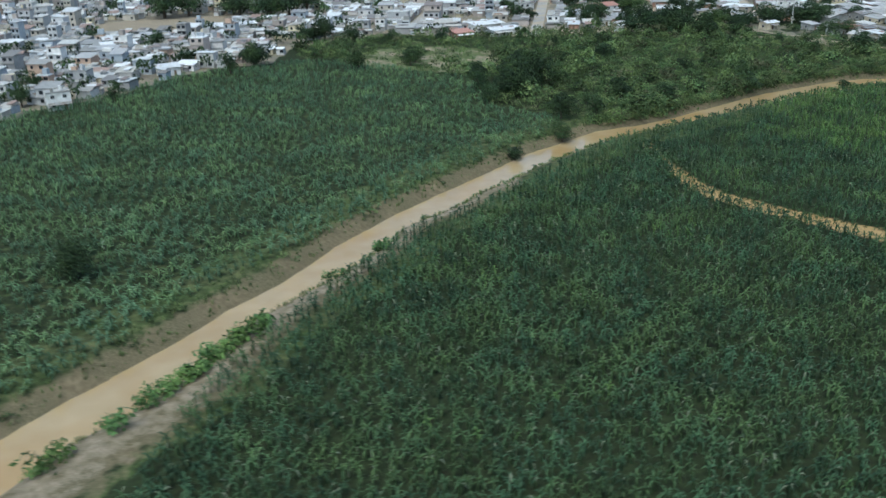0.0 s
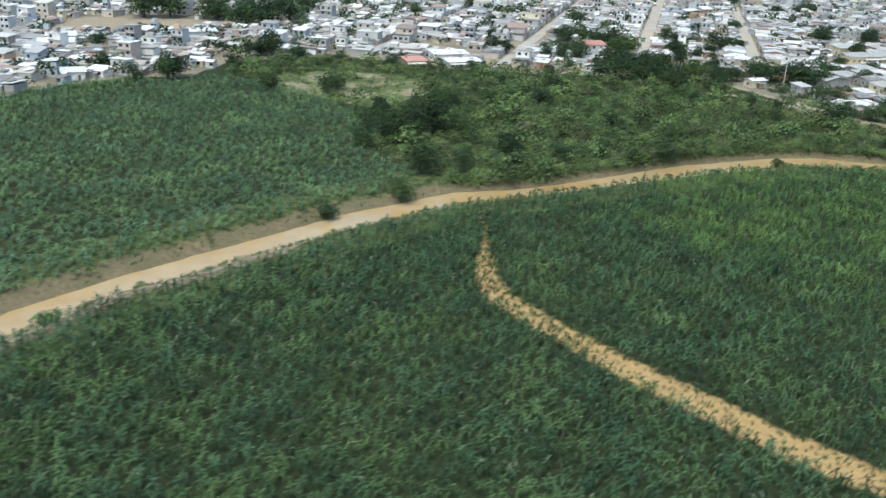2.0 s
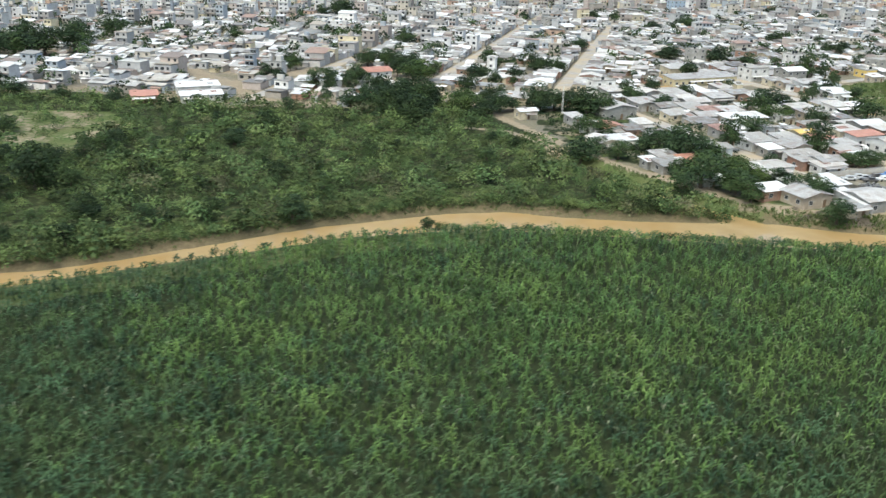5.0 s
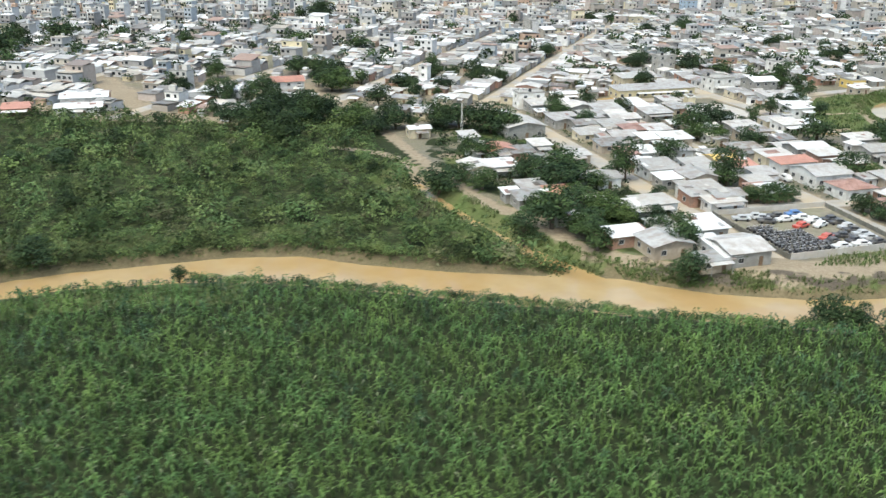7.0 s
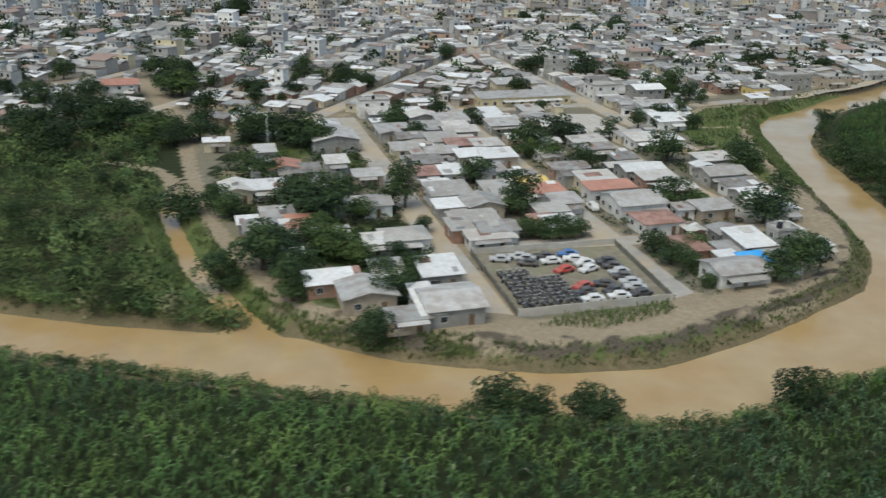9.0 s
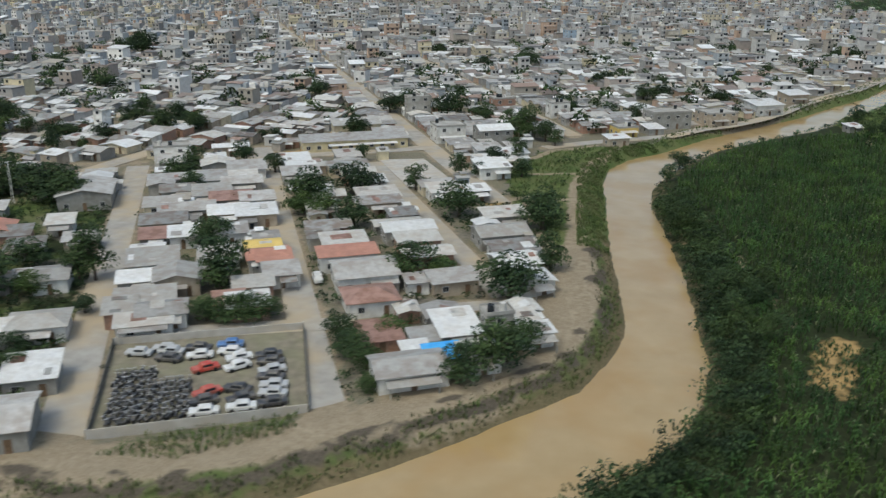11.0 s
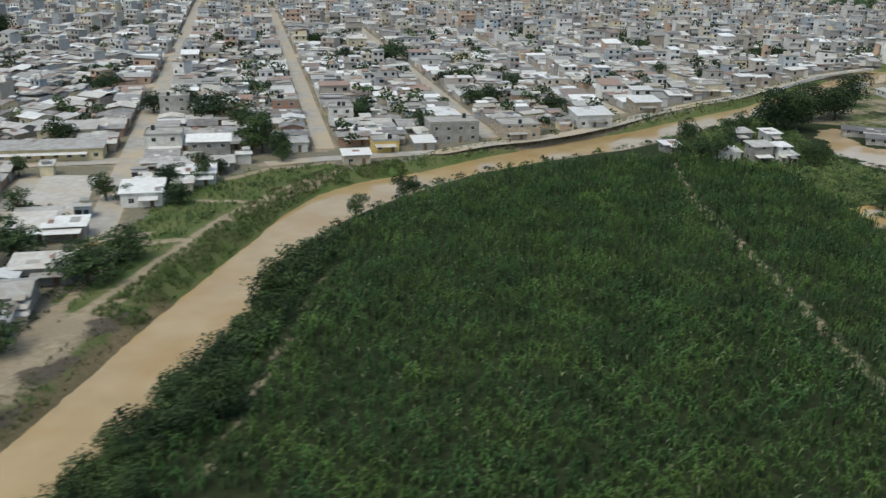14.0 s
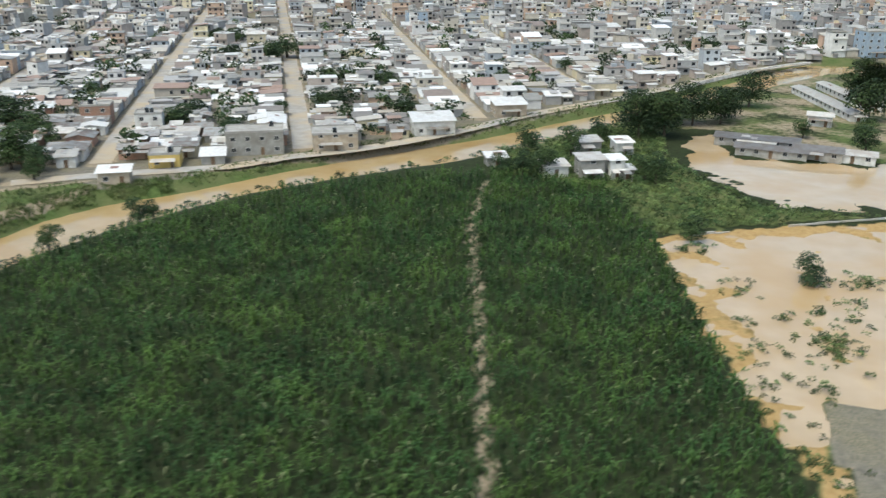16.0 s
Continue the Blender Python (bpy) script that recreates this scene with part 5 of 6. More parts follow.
tree(468.0, 628.5, 1, 0.9)
tree(482.8, 612.8, 1, 1.2)
tree(443.0, 528.5, 0, 0.8)
tree(463.8, 512.8, 1, 1.0)
tree(483.9, 630.4, 1, 1.0)
tree(281.4, 528.3, 2, 1.2)
tree(278.7, 527.4, 0, 1.3)
tree(287.2, 527.5, 1, 1.2)
tree(330.9, 507.1, 1, 0.9)
tree(27.5, 286.6, 4, 1.0)
tree(22.6, 285.3, 0, 1.0)
tree(33.2, 322.3, 2, 0.9)
tree(32.1, 302.1, 0, 1.0)
tree(104.8, 401.1, 4, 1.3)
tree(133.3, 287.0, 3, 0.7)
tree(-116.4, 518.9, 4, 1.6)
tree(-95.9, 515.5, 4, 1.6)
tree(-86.1, 546.9, 4, 1.5)
tree(-116.4, 546.5, 0, 1.6)
tree(16.0, 276.9, 0, 0.9)
tree(57.9, 275.9, 4, 0.8)
tree(-10.7, 346.1, 0, 1.0)
tree(-31.1, 344.6, 4, 0.8)
tree(-109.6, 296.1, 2, 0.8)
tree(-67.0, 147.0, 5, 0.75)
tree(34.0, 237.5, 1, 1.1, 0.75)
tree(19.5, 221.5, 3, 1.0, 0.75)
tree(-102.7, 362.0, 0, 1.0)
tree(-144.9, 314.1, 0, 1.1)
tree(-127.4, 407.4, 0, 1.0)
tree(-73.0, 351.4, 0, 1.1)
tree(-139.2, 291.4, 0, 1.0)
tree(252.1, 292.6, 0, 0.85)
tree(255.4, 293.1, 1, 1.0)
tree(258.6, 293.4, 0, 0.75)
tree(264.7, 294.2, 0, 0.9)
tree(267.9, 295.0, 1, 1.0)
tree(294.1, 304.1, 4, 0.75)
tree(327.1, 485.0, 1, 0.8)
tree(331.2, 437.0, 4, 0.7)
tree(343.3, 397.0, 4, 0.8)
tree(341.4, 392.3, 0, 0.8)
tree(332.8, 509.3, 0, 0.6)
tree(336.0, 397.0, 1, 0.9)
tree(338.2, 382.0, 1, 0.9)
tree(343.3, 376.8, 1, 0.9)
tree(430.0, 632.0, 5, 1.1)
tree(446.0, 650.0, 5, 1.0)
tree(492.0, 690.0, 5, 1.2)
tree(495.0, 704.0, 5, 1.2)
tree(112.7, 416.4, 0, 1.92, 0.68)
tree(116.2, 427.4, 4, 1.2, 0.68)
tree(129.8, 417.8, 6, 1.46, 0.68)
tree(138.4, 412.6, 4, 0.94, 0.68)
tree(143.1, 420.9, 0, 1.45, 0.68)
tree(147.9, 423.6, 0, 1.03, 0.68)
tree(157.9, 424.7, 4, 1.09, 0.68)
tree(163.0, 428.5, 0, 1.66, 0.68)
tree(174.8, 421.7, 0, 1.93, 0.68)
tree(170.6, 357.8, 0, 1.7, 0.68)
tree(195.9, 325.1, 2, 1.07, 0.87)
tree(181.7, 358.3, 1, 1.34, 0.68)
tree(175.0, 364.7, 1, 1.13, 0.68)
tree(173.6, 389.7, 0, 1.27, 0.68)
tree(178.9, 388.2, 0, 1.26, 0.68)
tree(191.7, 369.7, 1, 1.65, 0.68)
tree(197.3, 366.4, 1, 1.61, 0.68)
tree(200.4, 367.7, 1, 1.34, 0.68)
tree(201.3, 378.6, 1, 1.4, 0.68)
tree(215.3, 373.8, 2, 0.87, 1.02)
tree(196.9, 342.1, 1, 1.2, 0.68)
tree(200.8, 342.5, 0, 0.99, 0.68)
tree(208.6, 342.0, 1, 1.64, 0.68)
tree(213.0, 340.5, 6, 1.17, 0.68)
tree(218.1, 338.5, 6, 0.86, 0.68)
tree(205.9, 351.0, 6, 0.94, 0.68)
tree(210.6, 365.8, 6, 0.83, 0.68)
tree(212.1, 319.8, 1, 1.36, 0.82)
tree(208.9, 328.8, 0, 1.09, 0.68)
tree(230.4, 323.6, 1, 1.44, 0.68)
tree(224.1, 332.4, 1, 1.07, 0.68)
tree(225.0, 343.7, 1, 0.82, 0.68)
tree(230.4, 333.5, 1, 1.07, 0.68)
tree(230.3, 309.4, 1, 1.4, 0.75)
tree(225.7, 360.4, 1, 0.79, 0.7)
tree(239.9, 316.9, 7, 0.81, 0.68)
tree(229.4, 400.0, 1, 1.65, 0.68)
tree(231.1, 405.9, 1, 1.03, 0.68)
tree(244.2, 376.9, 2, 1.29, 0.84)
tree(242.6, 377.1, 2, 0.82, 0.84)
tree(248.1, 362.8, 1, 1.07, 0.68)
tree(251.7, 362.5, 1, 1.12, 0.68)
tree(255.0, 363.3, 1, 1.12, 0.68)
tree(258.1, 366.0, 1, 1.07, 0.68)
tree(246.9, 449.1, 4, 1.35, 0.68)
tree(255.5, 420.4, 0, 1.35, 0.68)
tree(245.9, 426.7, 6, 0.95, 0.68)
tree(240.2, 427.5, 6, 0.95, 0.68)
tree(276.6, 390.5, 1, 1.65, 0.68)
tree(283.1, 392.5, 7, 1.17, 0.68)
tree(274.2, 360.1, 3, 1.26, 0.68)
tree(277.4, 354.6, 1, 1.19, 0.68)
tree(281.1, 351.4, 1, 0.94, 0.68)
tree(283.9, 344.1, 1, 0.65, 0.76)
tree(281.4, 363.1, 7, 1.05, 0.68)
tree(301.1, 354.7, 0, 1.58, 0.69)
tree(296.5, 349.4, 1, 1.34, 0.68)
tree(303.8, 363.0, 1, 1.2, 0.68)
tree(298.1, 385.2, 0, 1.89, 0.68)
tree(303.8, 401.3, 1, 1.22, 0.95)
tree(298.5, 429.2, 0, 1.61, 0.68)
tree(297.6, 441.1, 0, 1.4, 0.68)
tree(277.6, 434.8, 0, 1.69, 0.68)
tree(286.6, 477.3, 1, 1.17, 0.76)
tree(274.9, 473.6, 1, 0.86, 0.76)
tree(274.8, 493.6, 1, 0.99, 0.7)
tree(193.8, 458.1, 1, 0.99, 0.76)
tree(204.5, 439.1, 1, 1.27, 0.68)
tree(74.6, 517.2, 4, 1.25, 0.68)
tree(105.6, 480.3, 6, 1.75, 0.68)
tree(91.8, 509.4, 0, 1.55, 0.68)
tree(129.3, 486.6, 4, 1.29, 0.68)
tree(135.1, 522.7, 4, 1.08, 0.68)
tree(143.1, 524.7, 0, 1.08, 0.68)
tree(160.6, 517.8, 0, 1.17, 0.68)
tree(178.6, 595.7, 0, 1.25, 0.68)
tree(203.6, 548.3, 1, 0.97, 0.69)
tree(19.3, 719.5, 4, 2.1, 0.68)
tree(-7.9, 653.1, 0, 1.64, 0.68)
tree(15.7, 646.0, 0, 1.76, 0.68)
tree(83.4, 583.7, 0, 2.1, 0.68)
tree(-14.4, 588.6, 0, 1.49, 0.68)
tree(87.9, 473.3, 0, 1.15, 0.68)
tree(80.4, 461.8, 0, 1.94, 0.68)
tree(102.0, 446.0, 0, 1.43, 0.68)
tree(224.4, 578.8, 0, 1.64, 0.68)
tree(252.5, 709.4, 0, 1.9, 0.68)
tree(325.6, 666.1, 0, 1.2, 0.68)
tree(289.0, 586.7, 0, 1.19, 0.68)
tree(418.3, 766.9, 4, 1.39, 0.68)
tree(109.5, 440.3, 4, 0.91, 0.68)
tree(246.3, 562.1, 4, 1.51, 0.68)
tree(259.8, 556.2, 0, 1.4, 0.68)
tree(289.3, 581.5, 0, 1.17, 0.68)
tree(285.3, 599.9, 4, 0.85, 0.68)
tree(310.2, 608.3, 1, 1.06, 0.68)
tree(349.1, 618.1, 4, 1.02, 0.68)
tree(324.7, 621.9, 4, 1.15, 0.68)
tree(317.6, 624.0, 0, 1.25, 0.68)
tree(298.8, 665.8, 4, 1.12, 0.68)
tree(317.4, 671.7, 0, 1.04, 0.68)
tree(230.9, 616.2, 1, 0.9, 0.76)
tree(194.2, 761.5, 4, 1.12, 0.68)
tree(208.0, 755.0, 0, 1.57, 0.68)
tree(230.8, 711.6, 4, 1.08, 0.68)
tree(244.1, 710.8, 4, 1.06, 0.68)
tree(250.5, 713.1, 0, 1.39, 0.68)
tree(144.6, 742.8, 1, 1.21, 0.84)
tree(278.1, 621.6, 1, 0.78, 0.68)
tree(379.5, 729.7, 0, 0.97, 0.78)
tree(361.8, 693.9, 0, 0.89, 0.68)
tree(413.4, 718.8, 1, 0.9, 0.68)
tree(399.4, 714.9, 4, 1.04, 0.68)
tree(427.1, 801.4, 0, 1.5, 0.68)
tree(434.8, 804.1, 0, 1.51, 0.68)
tree(460.4, 813.1, 0, 1.39, 0.68)
tree(501.4, 790.0, 4, 0.97, 0.74)
tree(375.3, 661.9, 0, 1.06, 0.68)
tree(339.5, 848.0, 4, 1.31, 0.68)
tree(-109.7, 504.4, 0, 2.94, 0.68)
tree(-90.7, 495.9, 0, 2.94, 0.68)
tree(-82.4, 507.4, 4, 2.21, 0.68)
tree(-74.4, 521.2, 0, 2.94, 0.68)
tree(-77.9, 572.3, 0, 2.94, 0.68)
tree(-153.7, 512.0, 0, 2.94, 0.68)
tree(-141.5, 518.1, 0, 2.94, 0.68)
tree(-72.9, 356.6, 4, 1.3, 0.79)
tree(-57.3, 415.2, 4, 0.98, 0.68)
tree(-38.8, 408.6, 0, 1.46, 0.68)
tree(-19.9, 408.5, 0, 1.07, 0.68)
tree(2.2, 405.0, 1, 1.27, 0.68)
tree(89.3, 410.6, 0, 1.61, 0.68)
tree(100.4, 409.8, 0, 1.61, 0.68)
tree(129.5, 426.7, 0, 1.42, 0.68)
tree(139.2, 418.1, 4, 1.07, 0.68)
tree(156.8, 429.4, 0, 1.98, 0.68)
tree(170.8, 424.8, 4, 1.53, 0.68)
tree(180.4, 420.3, 0, 1.64, 0.68)
tree(217.9, 375.2, 2, 1.05, 1.1)
tree(238.7, 435.4, 0, 1.77, 0.78)
tree(194.2, 449.8, 0, 1.34, 0.68)
tree(75.7, 513.9, 0, 1.53, 0.68)
tree(84.0, 517.5, 0, 1.55, 0.68)
tree(102.5, 478.9, 0, 1.75, 0.68)
tree(131.9, 489.4, 0, 1.08, 0.68)
tree(177.7, 602.4, 0, 1.36, 0.68)
tree(220.8, 566.8, 4, 1.21, 0.68)
tree(253.4, 721.9, 0, 2.1, 0.68)
tree(32.1, 341.9, 4, 0.96, 0.68)
tree(25.1, 316.5, 4, 1.02, 0.74)
tree(65.3, 352.9, 1, 1.26, 0.68)
tree(-9.0, 352.7, 0, 1.22, 0.68)
tree(55.1, 346.4, 1, 1.37, 0.68)
tree(101.6, 287.7, 0, 1.33, 0.68)
tree(202.6, 359.8, 0, 2.1, 0.68)
tree(201.6, 331.8, 0, 1.93, 0.68)
tree(209.8, 327.3, 1, 1.55, 0.68)
tree(430, 632, 5, 1.1)
tree(446, 650, 5, 1.0)
tree(492, 690, 5, 1.2)
tree(495, 704, 5, 1.2)

# ---------- the town: rows along the streets, then what fills the blocks ----------
rng = random.Random(21)
FAR, LONE, LOTS = [], [], []
WEST_EDGE, SOUTH_EDGE = -460, 240
TAKEN = np.zeros((1130, 1260), bool)        # one square metre each


def cells(x, y, w, d, turn):
    """The square metres under a turned rectangle."""
    c, s = math.cos(radians(turn)), math.sin(radians(turn))
    a, b = np.meshgrid(np.arange(-w / 2 + 0.4, w / 2, 0.8), np.arange(-d / 2 + 0.4, d / 2, 0.8))
    i = (x + c * a - s * b - WEST_EDGE).astype(int).clip(0, TAKEN.shape[0] - 1)
    j = (y + s * a + c * b - SOUTH_EDGE).astype(int).clip(0, TAKEN.shape[1] - 1)
    return i.ravel(), j.ravel()


def survey():
    """Marks all ground on which no house may stand."""
    X, Y = np.meshgrid(np.arange(TAKEN.shape[0]) + WEST_EDGE + 0.5, np.arange(TAKEN.shape[1]) + SOUTH_EDGE + 0.5, indexing="ij")
    P = np.stack((X.ravel(), Y.ravel()), 1)
    bad = ~inside(P, TOWN)
    for free in (LAGOON_A, LAGOON_B, GREEN, LOT, FLOODED_YARD, COURT, DRY_YARD):
        bad |= inside(P, free)
    for line, room in [(m, 3.0) for m in MIRE] + [([(212.0, 485.5), (249.0, 505.0)], 8.0)] + [(OPEN_DIRT, 5.0), ([(74.0, 504.0), (94.0, 481.0), (124.6, 442.8), (133.0, 430.0)], 5.0), ([(128.0, 447.0), (172.0, 467.0)], 4.0), (LEVEE_ROAD, 4.5), (RIVER_ROAD, 4.0)] + [([a, b], half + 0.5) for a, b, half in STREETS]:
        bad |= distance(P, line) < room
    bad |= (P @ np.array(V) < 355) & (P[:, 0] > 165) & (P[:, 1] < 372)
    TAKEN[:] = bad.reshape(TAKEN.shape)
    for x, y, w, d, turn in RECTS:
        TAKEN[cells(x, y, w + 0.4, d + 0.4, turn)] = True
    for x, y, room in TREE_SPOTS:
        TAKEN[cells(x, y, room, room, 0)] = True
    TAKEN[inside(P, WEST_GARDENS).reshape(TAKEN.shape)] = True


def lots(turn, origin, across, along, n_across, n_along):
    """Uneven lots of a street grid: the middle of each."""
    c, s = math.cos(radians(turn)), math.sin(radians(turn))
    for i in range(*n_across):
        for j in range(*n_along):
            px = (i + rng.uniform(-0.25, 0.25)) * across
            py = (j + rng.uniform(-0.25, 0.25)) * along
            yield origin[0] + c * px - s * py, origin[1] + s * px + c * py


def claim(x, y, w, d, turn, need=0.9):
    """Takes a lot if it is free: its rectangle, the storeys and what it is."""
    at = cells(x, y, w, d, turn)
    if np.mean(~TAKEN[at]) < need:
        return False
    TAKEN[at] = True
    depth = math.hypot(x - 300, y - 330)
    tall = rng.random() < (0.015 if depth < 150 else 0.06 if depth < 330 else 0.13 if depth < 480 else 0.3)
    h = rng.choice((5.2, 5.5, 5.7, 8.2) if depth < 480 else (5.4, 5.6, 8.2, 8.4, 11.0)) if tall else rng.uniform(2.1, 3.1)
    LOTS.append((depth, x, y, w, d, h, turn))
    return True


survey()
for (x0, y0), (x1, y1), half in STREETS[:13]:
    long = math.hypot(x1 - x0, y1 - y0)
    dx, dy = (x1 - x0) / long, (y1 - y0) / long
    turn = math.degrees(math.atan2(dy, dx)) - 90
    for side in (-1, 1):
        at = 3.0
        while at < long:
            d, w = rng.uniform(4.6, 7.6), rng.uniform(6.0, 11.0)
            off = side * (half + 1.2 + w / 2 + rng.uniform(0, 0.9))
            gap = rng.random()
            if gap > 0.1 and claim(x0 + dx * (at + d / 2) + dy * off, y0 + dy * (at + d / 2) - dx * off, w, d, turn, 0.93):
                at += d + (0.25 if rng.random() < 0.75 else rng.uniform(1, 3))
            else:
                at += 2.0 if gap > 0.1 else rng.uniform(3, 8)
for turn, origin, n_across, n_along in ((GRID_TURN, (230, 330), (-91, 114), (-30, 190)), (WEST_TURN, (110, 440), (-102, 46), (-46, 172))):
    for x, y in lots(turn, origin, 7.2, 6.0, n_across, n_along):
        east = x * V[0] + y * V[1] > 464 or x * U[0] + y * U[1] < 330 and x > 140
        if east != (turn == GRID_TURN):
            continue
        if turn == WEST_TURN and y < 620 and rng.random() < 0.16:
            continue
        if 150 < x < 311 and y < 470:
            wooded = 0.05
        else:
            wooded = (0.3 if y < 640 else 0.2) * (1.7 if lumps(np.array([(x, y)]), 17.0, 2.0)[0] > 0.12 else 0.45)
        if rng.random() < wooded:
            if not TAKEN[cells(x, y, 1.6, 1.6, 0)].any():
                LONE.append((x, y))
                TAKEN[cells(x, y, 3.4, 3.4, 0)] = True
            continue
        if 150 < x < 311 and y < 470 and rng.random() < 0.45:
            continue
        w, d = rng.uniform(4.4, 8.6), rng.uniform(4.2, 7.0)
        claim(x, y, w, d, turn + rng.uniform(-3, 3), 0.9) or claim(x, y, w * 0.66, d * 0.7, turn, 0.86) or claim(x, y, 3.2, 3.0, turn, 0.8)
LOTS.sort()
for k, (depth, x, y, w, d, h, turn) in enumerate(LOTS):
    if k < 250 and x > 20 and min(w, d) > 3.1:
        house(x, y, w, d, h, "flat" if h > 5 and rng.random() < 0.6 else rng.choice(("ridge_w", "ridge_w", "slope", "slope", "ridge_d")), turn=turn, porch=rng.random() < 0.45,
              label="two-storey grey concrete block house beside the street" if h > 5 else "")
    else:
        FAR.append((x, y, w, d, h, turn))


def far_town(rows, name, roof_of, label):
    """Houses too far off to tell their parts: walls with dark openings, roofs and sheds."""
    walls, roofs, holes = [], [], []
    for x, y, w, d, h, turn in rows:
        m = np.array(pose(x, y, 0, 0, 0, turn))

        def put(store, cx, cy, cz, a, b, c, lean=0.0, tip=0.0):
            k = np.array([(sx * a / 2 + cx, sy * b / 2 + cy, cz + c * sz + lean * sy * 0.5 + tip * sx * 0.5) for sz in (0, 1) for sx, sy in ((-1, -1), (1, -1), (1, 1), (-1, 1))])
            store.append(k @ m[:3, :3].T + m[:3, 3])
        put(walls, 0, 0, -0.2, w, d, h + 0.2)
        form = rng.random()
        if h > 5 and form < 0.5:
            put(roofs, 0, 0, h, w + 0.4, d + 0.4, 0.25)
            for k in range(rng.randint(1, 3)):
                put(walls, rng.uniform(-0.35, 0.35) * w, rng.uniform(-0.35, 0.35) * d, h + 0.2, rng.uniform(0.9, 3.0), rng.uniform(0.9, 2.6), rng.uniform(0.8, 2.3))
        elif form < 0.45:
            lift = d * rng.uniform(0.1, 0.2)
            put(roofs, 0, -d / 4 - 0.2, h + lift / 2, w + 0.8, d / 2 + 0.45, 0.12, lift)
            put(roofs, 0, d / 4 + 0.2, h + lift / 2 + 0.01, w + 0.8, d / 2 + 0.45, 0.12, -lift)
        elif form < 0.85:
            lean = d * rng.choice((0.08, 0.14, 0.18, 0.22, -0.08))
            put(roofs, 0, 0, h + abs(lean) * 0.5, w + 0.7, d + 0.8, 0.15, lean)
        else:
            tip = w * rng.uniform(-0.14, 0.14)
            put(roofs, 0, 0, h + abs(tip) * 0.5, w + 0.7, d + 0.7, 0.15, 0, tip)
        if h < 5 and rng.random() < 0.6:
            a, b = rng.uniform(1.5, w * 0.6), rng.uniform(1.5, d * 0.6)
            cx, cy = rng.uniform(-0.5, 0.5) * (w - a), rng.uniform(-0.5, 0.5) * (d - b)
            put(walls, cx, cy, h, a, b, rng.uniform(0.5, 1.0))
            put(roofs, cx, cy, h + rng.uniform(0.9, 1.3), a + 0.4, b + 0.5, 0.12, rng.uniform(0.1, 0.6))
        for k in range(rng.choice((0, 1, 1, 2))):
            a, b, low = rng.uniform(2, 5), rng.uniform(1.4, 3), min(h, rng.uniform(1.7, 2.4))
            cx, cy = rng.uniform(-0.5, 0.5) * w, -d / 2 - b * 0.4 if rng.random() < 0.7 else d / 2 + b * 0.3
            put(roofs, cx, cy, low, a, b, 0.1, 0.5)
            put(walls, cx, cy, -0.1, a * 0.8, b * 0.7, low)
        for level in range(max(1, round(h / 2.9))):
            n = 2 if w < 8 else 3
            for k in range(n if y < 800 or h > 5 else 0):
                if rng.random() < (0.62 if h < 5 else 0.4 if y > 760 else 0.15):
                    continue
                put(holes, (k + 0.5) / n * w - w / 2, -d / 2, 0.9 + 2.8 * level, rng.uniform(0.9, 1.7), 0.12, 1.2)
            if level and rng.random() < 0.6:
                put(roofs, 0, -d / 2 - 0.4, 2.75 * level, w, 0.9, 0.18)
    faces = np.array([(0, 1, 5, 4), (1, 2, 6, 5), (2, 3, 7, 6), (3, 0, 4, 7), (4, 5, 6, 7)])
    for store, part_name, mats in ((walls, "far_walls", FAR_WALL), (roofs, "far_roofs", roof_of), (holes, "far_windows", DARKGLASS)):
        n = len(store)
        q = (faces[None] + (np.arange(n) * 8)[:, None, None]).reshape(-1, 4)
        tagged(bulk(name if part_name == "far_walls" else part_name, np.concatenate(store), q, mats), label if part_name == "far_walls" else {"far_roofs": "mixed grey and white metal roofs of the far town", "far_windows": "dark window openings of the far town"}[part_name], "houses", kind="stuff")


def island_palette(name, stops, rough=0.6):
    """A colour for each piece by chance, from stops, with dirt over it."""
    m = surf(name, (0.8, 0.8, 0.8), (1, 1, 1), 1.5, rough, spec=0.3)
    nt = m.node_tree
    p = nt.nodes["Principled BSDF"]
    old = p.inputs["Base Color"].links[0].from_socket
    geo = nt.nodes.new("ShaderNodeNewGeometry")
    ramp = nt.nodes.new("ShaderNodeValToRGB")
    ramp.color_ramp.interpolation = "CONSTANT"
    e = ramp.color_ramp.elements
    while len(e) < len(stops):
        e.new(0.5)
    for k, c in enumerate(stops):
        e[k].position, e[k].color = k / len(stops), (*c, 1)
    nt.links.new(geo.outputs["Random Per Island"], ramp.inputs[0])
    x = nt.nodes.new("ShaderNodeMix")
    x.data_type, x.blend_type = "RGBA", "MULTIPLY"
    x.inputs[0].default_value = 1
    nt.links.new(old, x.inputs[6])
    nt.links.new(ramp.outputs[0], x.inputs[7])
    nt.links.new(x.outputs[2], p.inputs["Base Color"])
    return m


